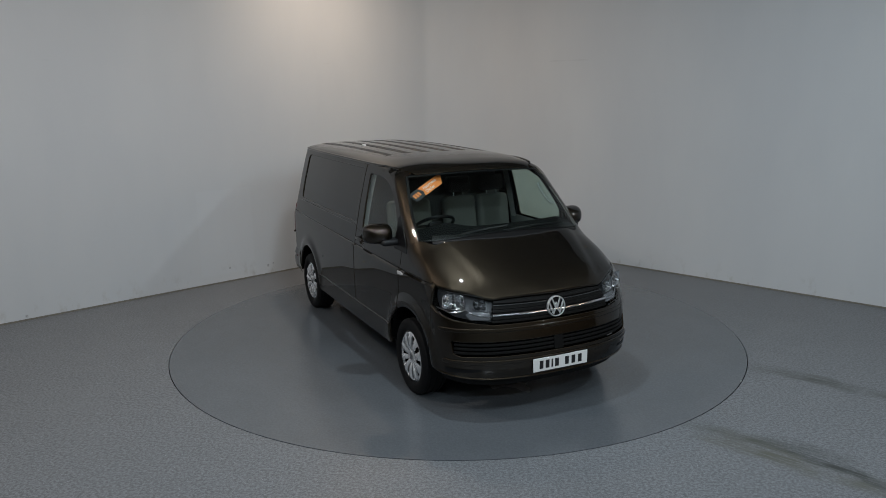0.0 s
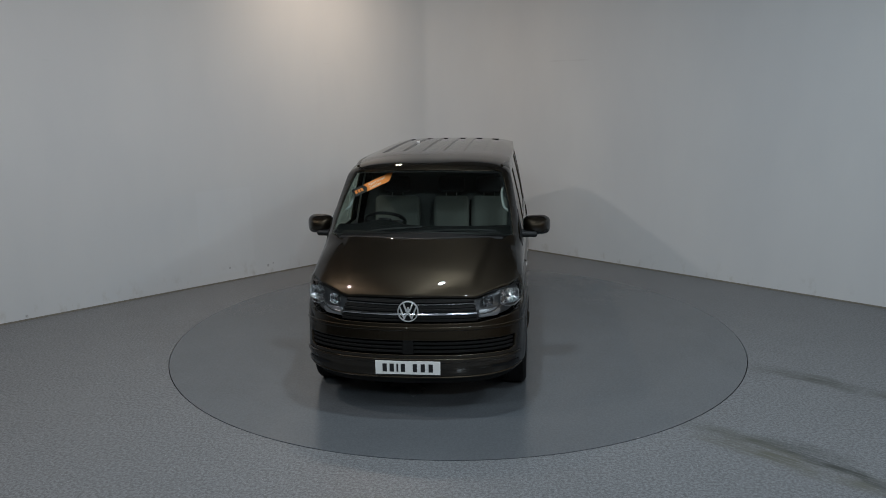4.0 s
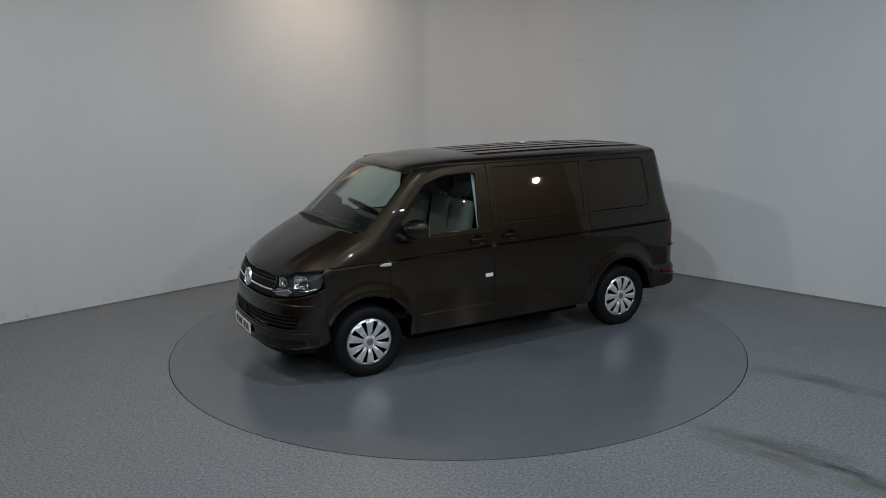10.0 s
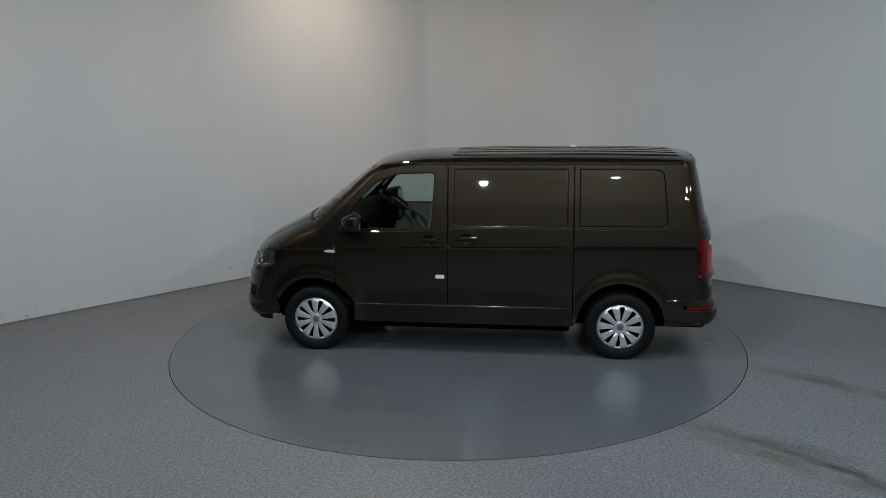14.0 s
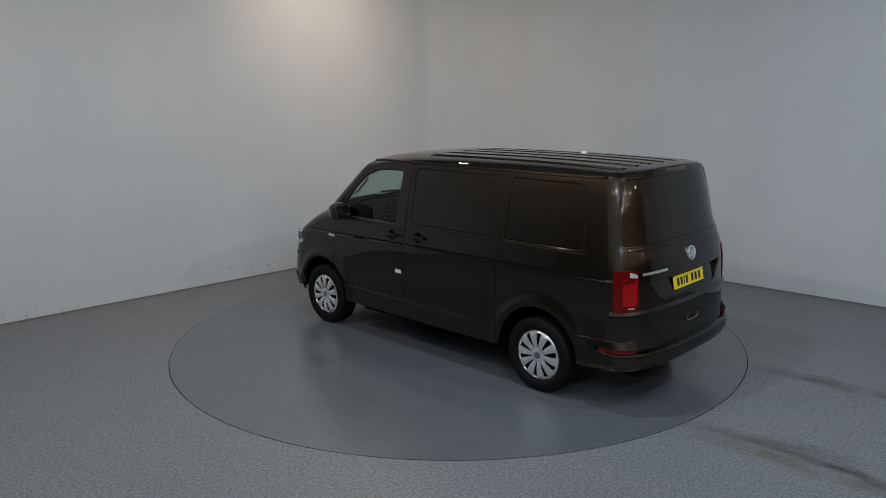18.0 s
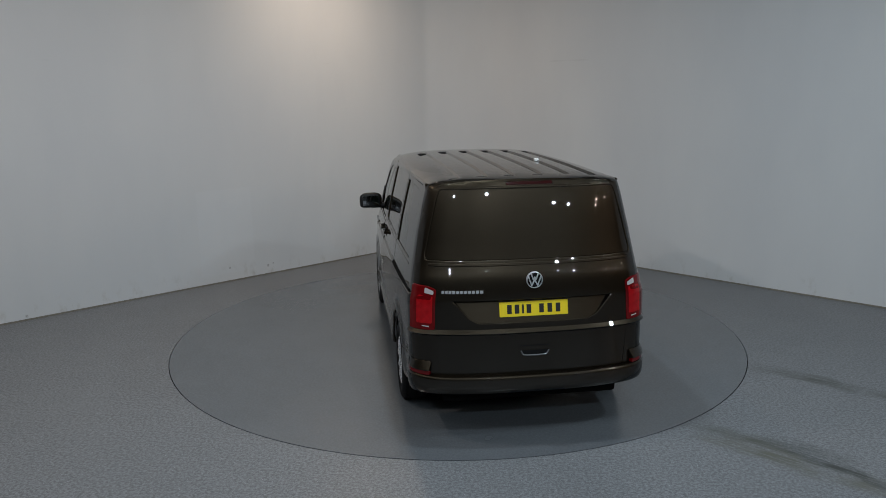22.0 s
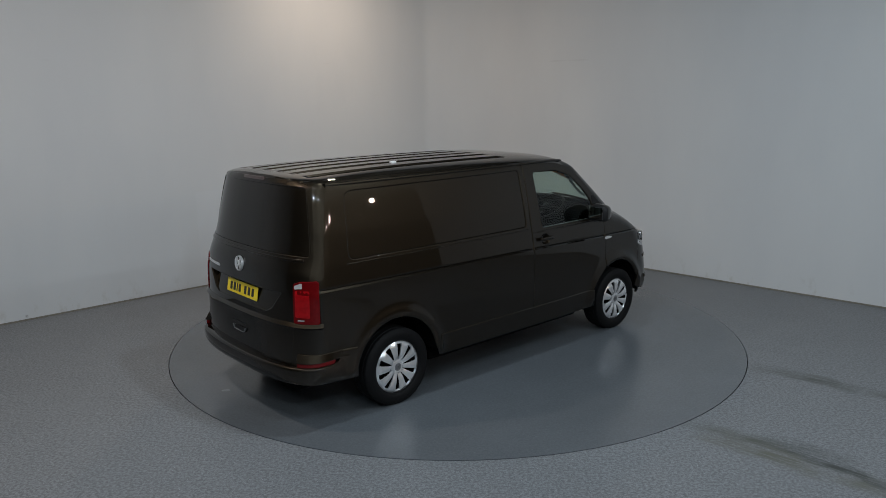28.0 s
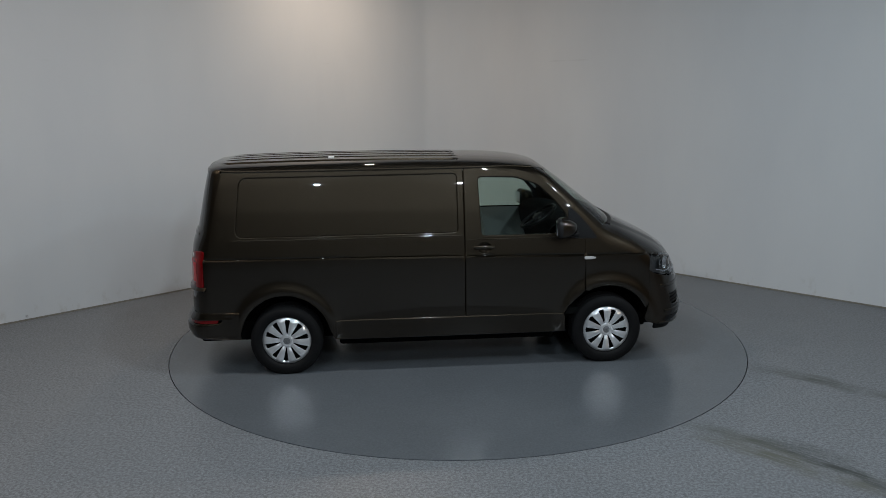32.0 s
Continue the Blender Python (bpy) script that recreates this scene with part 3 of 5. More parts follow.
def side_panels(sg):
    m = on_side(sg)
    up = spline(PILLAR, 4).tolist()
    g = GAP
    # front door
    arc = arch(1.5, R_ARCH + 0.035, 199, 150, 10)
    door = [(DOOR_R + g, SILL + 0.17), (arc[0][0] - 0.01, SILL + 0.17)] + [(x, z) for x, z in arc if z > SILL + 0.17 and x < DOOR_F - 0.004] + [(DOOR_F - g, 0.72)] + up + [(DOOR_R + g, 1.857)]
    def cup_outline(hx, hz):
        return np.array([(hx + 0.066 * math.cos(t), hz - 0.004 + 0.058 * math.sin(t)) for t in np.linspace(0, 2 * math.pi, 26, endpoint=False)])
    glass = rounded([(0.305, 1.248), (0.280, 1.796), (0.64, 1.785), (0.85, 1.715), (1.01, 1.565), (1.12, 1.43), (1.15, 1.248)], [0.05, 0.05, 0.25, 0.2, 0.3, 0.2, 0.05])
    d = patch("front_door", np.array(door), m, PAINT, VAN, holes=[glass, cup_outline(0.34, 1.150)], ref=(0.7, 0, 1), rows=CREASE, bevel=0.012)
    patch("window_glass", glass, on_side(sg, -0.008), GLASS, d, "green-tinted side window", rim=0.0, ref=(0.7, 0, 1)).visible_shadow = False
    seal_o = rounded([(0.235, 1.230), (0.225, 1.818), (0.64, 1.808), (0.865, 1.735), (1.03, 1.580), (1.15, 1.44), (1.205, 1.230)], [0.05, 0.05, 0.25, 0.2, 0.3, 0.2, 0.05])
    patch("window_seal", seal_o, on_side(sg, -0.002), DARK, d, "black rubber window seal", holes=[glass], rim=0.01, ref=(0.7, 0, 1))
    # triangle that carries the mirror
    tri = rounded([(1.12, 1.215), (1.395, 1.205), (1.335, 1.29), (1.235, 1.41), (1.13, 1.50), (1.13, 1.40)], 0.012)
    patch("mirror_triangle", tri, on_side(sg, 0.005), SATIN, d, "black plastic corner panel", rim=0.008, ref=(0.7, 0, 1))
    # wing
    arc = arch(1.5, R_ARCH, 160, 20, 24)
    wing = [(DOOR_F + g, 0.725)] + [(x, z) for x, z in arc if x > DOOR_F + 0.01 and z > 0.5] + [(1.902, 0.60), (1.891, 0.78), (1.891, 0.87), (1.896, 0.95), (1.896, 1.02), (1.886, 1.046)] + BONNET_EDGE[1:] + [(1.36, 1.30), (DOOR_F + g, 1.235)]
    patch("front_wing", np.array(wing), m, PAINT, VAN, ref=(1.5, 0, 0.9), rows=CREASE, bevel=0.012)
    # windscreen pillar and roof rail over the door
    pil = [(1.36, 1.305), (1.43, 1.30)] + [(x - 0.004, z) for x, z in WS_SIDE] + [(0.90, 1.838), (0.75, EDGE - 0.006), (DOOR_R + g, EDGE)] + [(x + 0.004, z + 0.004) for x, z in up[::-1]]
    patch("windscreen_pillar", np.array(pil), m, PAINT, VAN, ref=(0.8, 0, 1.3))
    # sill under the doors
    sill = [(SLIDE_R + g, SILL), (1.5 - 0.41, SILL), (1.5 - 0.425, SILL + 0.165), (SLIDE_R + g, SILL + 0.165)]
    patch("sill", np.array(sill), on_side(sg, 0.008), PAINT, VAN, ref=(0, 0, 0.5), bevel=0.012, rim=0.03)
    # stamped window fields
    low, high = 1.283, 1.828
    f1 = rounded([(0.105, low), (0.105, high), (-0.995, high), (-0.995, low)], [0.05, 0.05, 0.012, 0.012])
    f2 = rounded([(-1.09, low), (-1.09, high), (-1.875, high - 0.006), (-1.925, low)], [0.012, 0.012, 0.09, 0.07])
    fr = rounded([(0.105, low), (0.105, high), (-1.875, high - 0.006), (-1.925, low)], [0.05, 0.05, 0.09, 0.07])
    rear_edge = [(-2.16, 0.59), (-2.165, 0.838), (-2.206, 0.846), (-2.206, 1.166), (-2.155, 1.185), (-2.12, 1.40), (-2.06, 1.70), (-2.02, 1.84), (-2.01, EDGE)]
    quarter_low = [(x, z) for x, z in arch(-1.5, R_ARCH, 12, 172, 26)]
    if sg > 0:
        sl = [(DOOR_R - g, SILL + 0.17), (DOOR_R - g, EDGE), (SLIDE_R + g, EDGE), (SLIDE_R + g, SILL + 0.17)]
        s = patch("sliding_door", np.array(sl), m, PAINT, VAN, holes=[f1, cup_outline(-0.035, 1.165)], ref=(0, 0, 1), bevel=0.012, rows=CREASE)
        patch("window_blank", shrink(f1, 0.0150), on_side(sg, -0.010), PAINT, s, rim=0.016, bevel=0.012, ref=(0, 0, 1))
        q = [(SLIDE_R - g, SILL)] + quarter_low + [(-1.925, 0.575)] + rear_edge + [(SLIDE_R - g, EDGE)]
        s = patch("rear_side_panel", np.array(q), m, PAINT, VAN, holes=[f2], ref=(-1.5, 0, 1), bevel=0.012, rows=CREASE)
        patch("window_blank", shrink(f2, 0.0150), on_side(sg, -0.010), PAINT, s, rim=0.016, bevel=0.012, ref=(-1.5, 0, 1))
        rail = rounded([(-1.04, 1.072), (-1.04, 1.100), (-2.15, 1.112), (-2.15, 1.090)], 0.006)
        patch("door_rail", rail, on_side(sg, -0.004), DARK, s, "black slot of the sliding door rail", rim=0.0, out=0.006, ref=(-1.5, 0, 1))
        st = rounded([(0.185, 0.778), (0.185, 0.815), (0.27, 0.815), (0.27, 0.778)], 0.004)
        patch("sticker", st, on_side(sg, 0.003), PALE, d, "small white sticker", rim=0.0, ref=(0, 0, 0.8))
    else:
        q = [(DOOR_R - g, SILL)] + [(SLIDE_R, SILL)] + quarter_low + [(-1.925, 0.575)] + rear_edge + [(DOOR_R - g, EDGE)]
        s = patch("side_panel", np.array(q), m, PAINT, VAN, holes=[fr], ref=(-1, 0, 1), bevel=0.012, rows=CREASE)
        patch("window_blank", shrink(fr, 0.0150), on_side(sg, -0.010), PAINT, s, rim=0.016, bevel=0.012, ref=(-1, 0, 1))
    # handles
    for hx, hz, par in ((0.34, 1.15, d), (-0.035, 1.165, s)):
        if sg < 0 and hx < 0:
            continue
        y = float(half_width(hx, hz))
        bm = bmesh.new()
        lathe(bm, [(0.0001, -0.019), (0.022, -0.0185), (0.040, -0.015), (0.054, -0.009), (0.0615, -0.003), (0.067, 0.0005)], 26)
        tilt = math.degrees(math.atan2(float(half_width(hx, hz - 0.03)) - float(half_width(hx, hz + 0.03)), 0.06))
        bmesh.ops.transform(bm, matrix=Matrix.Translation((hx, sg * y, hz - 0.004)) @ pose(0, 0, 0, sg * tilt, 0, 0) @ Matrix.Diagonal((1.0, sg, 0.88, 1)), verts=bm.verts)
        bmesh.ops.recalc_face_normals(bm, faces=bm.faces)
        part("handle_cup", bm, PAINT, par, "glossy recess behind the handle")
        bm = bmesh.new()
        box(bm, hx - 0.006, sg * (y + 0.026), hz + 0.006, 0.190, 0.022, 0.032, 0.010, 4)
        for e in (-0.075, 0.075):
            box(bm, hx + e, sg * (y + 0.010), hz + 0.005, 0.024, 0.03, 0.028, 0.006)
        part("door_handle", bm, PAINT, par, "body-coloured pull handle")
    # pressed belt line under the glass and the blank panels
    runs = [(1.19, DOOR_R + 0.02, 1.226, d)] + ([(DOOR_R - 0.03, SLIDE_R + 0.02, 1.264, s), (SLIDE_R - 0.02, -1.94, 1.264, VAN)] if sg > 0 else [(DOOR_R - 0.03, -1.94, 1.264, s)])
    for x0, x1, z0, par in runs:
        bm = bmesh.new()
        xs1 = np.linspace(x0, x1, 24)
        ys1 = half_width(xs1, np.full(24, z0))
        tube(bm, [(float(x), sg * float(y - 0.002), z0) for x, y in zip(xs1, ys1)], 0.0062, 8)
        part("belt_moulding", bm, PAINT, par, "body-coloured belt line under the window")
    # marker lamp on the wing
    mk = rounded([(1.275, 1.018), (1.272, 1.036), (1.335, 1.038), (1.385, 1.026), (1.345, 1.019)], 0.005)
    patch("side_marker", mk, on_side(sg, 0.008), WHITEL, VAN, "clear side repeater lamp", rim=0.008, ref=(1.3, 0, 1))
    # mirror
    for rear in (False, True):
        bm = bmesh.new()
        r = bmesh.ops.create_uvsphere(bm, u_segments=32, v_segments=20, radius=1)
        for v in r["verts"]:
            c = v.co
            for k in range(3):
                c[k] = math.copysign(abs(c[k]) ** (0.62 if k else 0.8), c[k])
            c.x *= 0.140 if c.x > 0 else 0.055
            taper = 1 - 0.30 * max(0.0, c.x / 0.140) ** 1.5
            c.y *= 0.128 * taper
            c.z *= 0.094 * taper
            if c.z < -0.07:
                c.z = -0.07 + (c.z + 0.07) * 0.35
            c.x -= 0.02 * (c.y / 0.128) * sg
            v.co = Vector((1.035 + c.x, sg * 1.022 + c.y, 1.330 + c.z))
        gone = [f for f in bm.faces if (f.calc_center_median().x < 1.012) != rear]
        bmesh.ops.delete(bm, geom=gone, context="FACES")
        if rear:
            part("mirror_frame", bm, BLACK, d, "black rear frame of the mirror")
        else:
            part("door_mirror", bm, PAINT, d, "body-coloured door mirror")
    bm = bmesh.new()
    box(bm, 1.12, sg * 0.945, 1.268, 0.15, 0.17, 0.055, 0.024, 3)
    part("mirror_foot", bm, BLACK, d, "black plastic mirror foot")
    bm = bmesh.new()
    box(bm, 0.980, sg * 1.025, 1.335, 0.010, 0.180, 0.116, 0.004, 2, pose(0, 0, 0, 0, 0, sg * 7))
    part("mirror_glass", bm, MIRROR, d, "mirror glass")


def front_end():
    f = FRONT
    a_h = radians(35.5)
    # bonnet, laid over the plan
    be = spline(BONNET_EDGE, 3)
    ys = half_width(be[:, 0], be[:, 1]) - 0.004
    half = [(1.170, 1.046), (1.12, 1.044), (0.98, 1.030), (0.82, 1.004), (0.70, 0.975), (a_h, 0.962), (0.4, 0.978), (0.2, 0.984), (0.0, 0.986)]
    lead = f(np.array(half + [(-a, z) for a, z in half[-2::-1]]))[:, :2].tolist()
    left = [(float(x), float(y)) for (x, z), y in zip(be[::-1], ys[::-1]) if x < lead[0][0] - 0.02]
    cowl = [(1.475, -0.80), (1.575, -0.72), (1.645, -0.5), (1.688, -0.25), (1.702, 0), (1.688, 0.25), (1.645, 0.5), (1.575, 0.72), (1.475, 0.80)]
    hood = left + lead + [(x, -y) for x, y in left[::-1]] + cowl
    def pressed(uv):
        """The bonnet's raised middle, between two creases that close towards the grille."""
        p = on_top(uv)
        line = np.interp(uv[:, 0], [1.55, 2.25], [0.655, 0.50])
        t = np.clip((line - np.abs(uv[:, 1])) / 0.045 + 0.5, 0, 1)
        p[:, 2] += 0.011 * t * t * (3 - 2 * t) * np.clip((2.24 - uv[:, 0]) / 0.18, 0, 1)
        return p
    patch("bonnet", np.array(hood), pressed, PAINT, VAN, ref=(1.7, 0, 0.6), step=0.03, bevel=0.022, rim=0.034)
    # cowl and windscreen
    sc = [(y, z) for y, z in WS_YZ] + [(y, WS_T[1] + 0.018 * (1 - (y / WS_T[0]) ** 2)) for y in np.linspace(0.60, -0.60, 9)] + [(-y, z) for y, z in WS_YZ[::-1]] + [(y, WS_B[1] + 0.045 * (1 - (y / WS_B[0]) ** 2)) for y in np.linspace(-0.74, 0.74, 11)]
    sc = np.array(sc)
    w = patch("windscreen", sc, on_screen, GLASS, VAN, "green-tinted laminated windscreen", rim=0.0, step=0.035, ref=(0.5, 0, 1.2))
    w.visible_shadow = False
    c = sc.mean(0)
    inner = c + (sc - c) * np.array([0.978, 0.955])
    patch("windscreen_band", sc, on_screen, SATIN, w, "black border of the windscreen", holes=[inner], rim=0.0, out=-0.004, step=0.03, ref=(0.5, 0, 1.2))
    cw = cowl[1:-1][::-1] + [(1.49, -0.70), (1.55, -0.5), (1.588, -0.25), (1.602, 0), (1.588, 0.25), (1.55, 0.5), (1.49, 0.70)]
    patch("cowl", np.array(cw), lambda uv: on_top(uv) - np.array([0, 0, 0.012]), GRILLE, VAN, "black plastic cowl", ref=(1.5, 0, 0.5))
    bm = bmesh.new()
    path = [(x - 0.024, y, float(top_z(np.array([x - 0.024]), np.array([y]))[0]) - 0.006) for x, y in cowl[1:-1]]
    tube(bm, spline(path, 4).tolist(), 0.015, 8)
    part("cowl_seal", bm, BLACK, VAN, "black rubber seal along the cowl")
    # bumper with its lower grille
    slot = rounded([(-0.915, 0.535), (-0.94, 0.640), (0.94, 0.640), (0.915, 0.535), (0.86, 0.516), (-0.86, 0.516)], 0.012)
    outer = [(-1.155, 0.60), (-1.155, 0.78), (-1.155, 0.875), (-1.10, 0.843), (-0.93, 0.80), (-0.62, 0.762), (0.62, 0.762), (0.93, 0.80), (1.10, 0.843), (1.155, 0.875), (1.155, 0.78), (1.155, 0.60), (1.19, 0.395), (1.05, 0.350), (0.7, 0.325), (-0.7, 0.325), (-1.05, 0.350), (-1.19, 0.395)]
    b = patch("front_bumper", rounded(outer, [0.0, 0.0, 0.0, 0.05, 0.05, 0.02, 0.02, 0.05, 0.05, 0.0, 0.0, 0, 0.05, 0.1, 0.1, 0.1, 0.1, 0.05]), f, PAINT, VAN, holes=[slot], ref=(1.6, 0, 0.5), rim=0.03, bevel=0.006)
    def back(off):
        def go(uv):
            p = f(uv)
            d = p - np.array([1.5, 0, 0])
            d[:, 2] = 0
            return p - d / np.linalg.norm(d, axis=1)[:, None] * off
        return go
    # near-black sheet in place of the shaded hollow behind the bars
    patch("grille_shade", slot, back(0.045), DARK, b, "dark sheet painting the shade behind the lower grille", rim=0.0, ref=(1.6, 0, 0.5))
    for z in (0.545, 0.577, 0.609):
        e = 0.91
        bar = rounded([(-e, z - 0.0055), (-e, z + 0.0055), (e, z + 0.0055), (e, z - 0.0055)], 0.003)
        patch("grille_bar", bar, back(0.012), GRILLE, b, "black horizontal grille bar", rim=0.03, ref=(1.6, 0, 0.5))
    cover = rounded([(-0.045, 0.528), (-0.045, 0.632), (0.045, 0.632), (0.045, 0.528)], 0.010)
    patch("sensor_cover", cover, back(0.006), GRILLE, b, "square black sensor cover in the lower grille", rim=0.03, ref=(1.6, 0, 0.5))
    for z0, z1, e0, e1 in ((0.390, 0.420, 0.70, 0.98),):
        for s in (1, -1):
            bar = rounded([(s * e0, z0 + 0.012), (s * e1, z0 - 0.012), (s * e1, z1), (s * e0, z1)], 0.006)
            patch("lower_vent", bar, f, SATIN, b, "black lower vent", rim=0.0, out=0.003, ref=(1.6, 0, 0.5))
    edge = [(a, 0.332 + 0.030 * max(0.0, (abs(a) - 0.6) / 0.45) ** 1.5) for a in np.linspace(-1.05, 1.05, 31)]
    bm = bmesh.new()
    tube(bm, back(0.000)(np.array(edge)).tolist(), 0.009, 6)
    part("bumper_edge", bm, PAINT, b, "rolled lower edge of the bumper")
    ledge = rounded([(-1.0, 0.466), (-1.0, 0.484), (1.0, 0.484), (1.0, 0.466)], 0.008)
    patch("bumper_ledge", ledge, back(-0.012), PAINT, b, rim=0.02, ref=(1.6, 0, 0.5), bevel=0.009)
    ledge = rounded([(-1.05, 0.718), (-1.05, 0.734), (1.05, 0.734), (1.05, 0.718)], 0.006)
    patch("bumper_ledge", ledge, back(-0.008), PAINT, b, rim=0.014, ref=(1.6, 0, 0.5), bevel=0.008)
    # dark recessed strip: stands for the shaded underside below the painted bumper
    underside = rounded([(-1.05, 0.295), (-0.70, 0.262), (0.70, 0.262), (1.05, 0.295), (1.05, 0.360), (0.70, 0.340), (-0.70, 0.340), (-1.05, 0.360)], 0.008)
    patch("under_bumper_shade", underside, back(0.035), GRILLE, b, "dark strip painting the shade under the bumper", rim=0.02, ref=(1.6, 0, 0.5), bevel=0.006)
    # upper grille
    g = rounded([(-a_h, 0.772), (-a_h - 0.01, 0.94), (-0.3, 0.968), (0, 0.974), (0.3, 0.968), (a_h + 0.01, 0.94), (a_h, 0.772)], [0.01, 0.01, 0, 0, 0, 0.01, 0.01])
    gr = patch("upper_grille", g, back(0.03), GRILLE, VAN, "black radiator grille with chrome strips", rim=0.0, ref=(1.6, 0, 0.8))
    for z in (0.788, 0.812, 0.866, 0.888, 0.930):
        bar = rounded([(-a_h, z - 0.006), (-a_h, z + 0.006), (a_h, z + 0.006), (a_h, z - 0.006)], 0.003)
        patch("grille_bar", bar, back(0.010), GRILLE, gr, rim=0.03, ref=(1.6, 0, 0.8))
    for z, rad in ((0.838, 0.010), (0.909, 0.004)):
        bm = bmesh.new()
        pts = back(0.006)(np.stack([np.linspace(-a_h, a_h, 25), np.full(25, z)], 1))
        tube(bm, pts.tolist(), rad, 8)
        part("chrome_strip", bm, CHROME if rad > 0.005 else LAMPBOX, gr, "chrome grille strip" if rad > 0.005 else "thin grey grille strip")
    # headlights
    for s in (1, -1):
        o = rounded([(s * (a_h + 0.012), 0.772), (s * (a_h + 0.012), 0.948), (s * 0.86, 1.010), (s * 1.09, 1.037), (s * 1.146, 1.030), (s * 1.145, 0.95), (s * 1.10, 0.858), (s * 0.93, 0.81)], [0.02, 0.02, 0.15, 0.03, 0.02, 0.06, 0.1, 0.1])
        hl = patch("headlight", o, back(0.066), LAMPBOX, VAN, "headlight in a dark housing", rim=0.0, ref=(1.6, 0, 0.9), step=0.025)
        patch("lens", o, back(-0.002), CLEAR, hl, "clear headlight lens", rim=0.012, ref=(1.6, 0, 0.9)).visible_shadow = False
        for a, z, wd, ht in ((0.735, 0.912, 0.050, 0.044), (0.945, 0.930, 0.088, 0.060)):
            p = back(0.016)(np.array([[s * a, z]]))[0]
            turn = Matrix.Translation(p) @ pose(0, 0, 0, 0, -4, math.degrees(s * a) * 0.55)
            bm = bmesh.new()
            loops = []
            # a deep bowl whose wall is pressed into upright facets
            for k, dep in ((1.06, 0.004), (1.0, 0.0), (0.90, -0.014), (0.74, -0.027), (0.52, -0.036), (0.26, -0.041), (0.12, -0.042)):
                o2 = rounded([(-wd * k, -ht * k), (-wd * 0.86 * k, ht * k), (wd * 0.90 * k, ht * 1.08 * k), (wd * k, -ht * 0.72 * k)], 0.62 * ht * k, 6)
                loops.append([bm.verts.new((dep - (0.004 if q % 2 and 0.2 < k < 1 else 0.0), o[0] * s, o[1])) for q, o in enumerate(o2)])
            for l0, l1 in zip(loops, loops[1:]):
                for q in range(len(l0)):
                    bm.faces.new((l0[q - 1], l0[q], l1[q], l1[q - 1]))
            bm.faces.new(loops[-1])
            bmesh.ops.transform(bm, matrix=turn, verts=bm.verts)
            rf = part("reflector", bm, REFLECT, hl, "faceted chrome reflector bowl", smooth=False)
            bm = bmesh.new()
            lathe(bm, [(0.0001, -0.008), (0.011, -0.010), (0.014, -0.017), (0.014, -0.040)], 14, "x")
            bmesh.ops.transform(bm, matrix=turn, verts=bm.verts)
            part("bulb", bm, LAMPBOX, rf, "small capped bulb")
        guide = rounded([(s * 0.64, 0.800), (s * 0.655, 0.852), (s * 0.80, 0.858), (s * 0.84, 0.840), (s * 0.80, 0.806)], 0.010)
        patch("indicator_bowl", guide, back(0.026), GUIDE, hl, "pale grey indicator lens", rim=0.02, ref=(1.6, 0, 0.9), step=0.02)
        path = [(0.63, 0.828), (0.72, 0.836), (0.79, 0.856), (0.835, 0.884), (0.88, 0.868), (0.97, 0.860), (1.09, 0.884)]
        pts = back(0.010)(np.array([(s * a, z) for a, z in path]))
        bm = bmesh.new()
        tube(bm, spline(pts.tolist(), 4).tolist(), 0.0042, 6)
        part("light_strip", bm, CHROME, hl, "thin chrome light strip")
        brow = [(0.66, 0.952), (0.76, 0.972), (0.86, 0.988), (0.98, 1.000), (1.09, 1.012)]
        bm = bmesh.new()
        tube(bm, spline(back(0.012)(np.array([(s * a, z) for a, z in brow])).tolist(), 4).tolist(), 0.005, 6)
        part("lamp_brow", bm, SATIN, hl, "black brow over the reflectors")
    badge(VAN, Matrix.Translation((2.335, 0, 0.862)) @ pose(0, 0, 0, 0, -8, 0) @ pose(0, 0, 0, 90, 0, 90), 0.085)
    plate("front_plate", Matrix.Translation((2.412, 0, 0.421)) @ pose(0, 0, 0, 90, 0, 90), WHITE)


def badge(parent, m, r):
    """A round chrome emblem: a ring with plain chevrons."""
    bm = bmesh.new()
    lathe(bm, [(r, -0.012), (r, 0.004), (r * 0.97, 0.009), (r * 0.90, 0.010), (r * 0.87, 0.005), (r * 0.87, -0.004)], 40, "z")
    for pts in ([(-0.42, 0.72), (-0.16, 0.02), (0, 0.34), (0.16, 0.02), (0.42, 0.72)], [(-0.74, 0.36), (-0.36, -0.66), (0, 0.0), (0.36, -0.66), (0.74, 0.36)]):
        for a, b in zip(pts, pts[1:]):
            a, b = Vector((*a, 0)) * r, Vector((*b, 0)) * r
            box(bm, *((a + b) / 2 + Vector((0, 0, 0.003))), (b - a).length + r * 0.12, r * 0.15, 0.010, 0.002, 1, pose(0, 0, 0, 0, 0, math.degrees(math.atan2(b.y - a.y, b.x - a.x))))
    bmesh.ops.transform(bm, matrix=m, verts=bm.verts)
    e = part("emblem", bm, BRIGHT, parent, "round chrome emblem")
    bm = bmesh.new()
    lathe(bm, [(r * 0.89, -0.011), (r * 0.86, -0.003), (0.0001, -0.002)], 40, "z")
    bmesh.ops.transform(bm, matrix=m, verts=bm.verts)
    part("emblem_back", bm, SATIN, e, "black emblem ground")


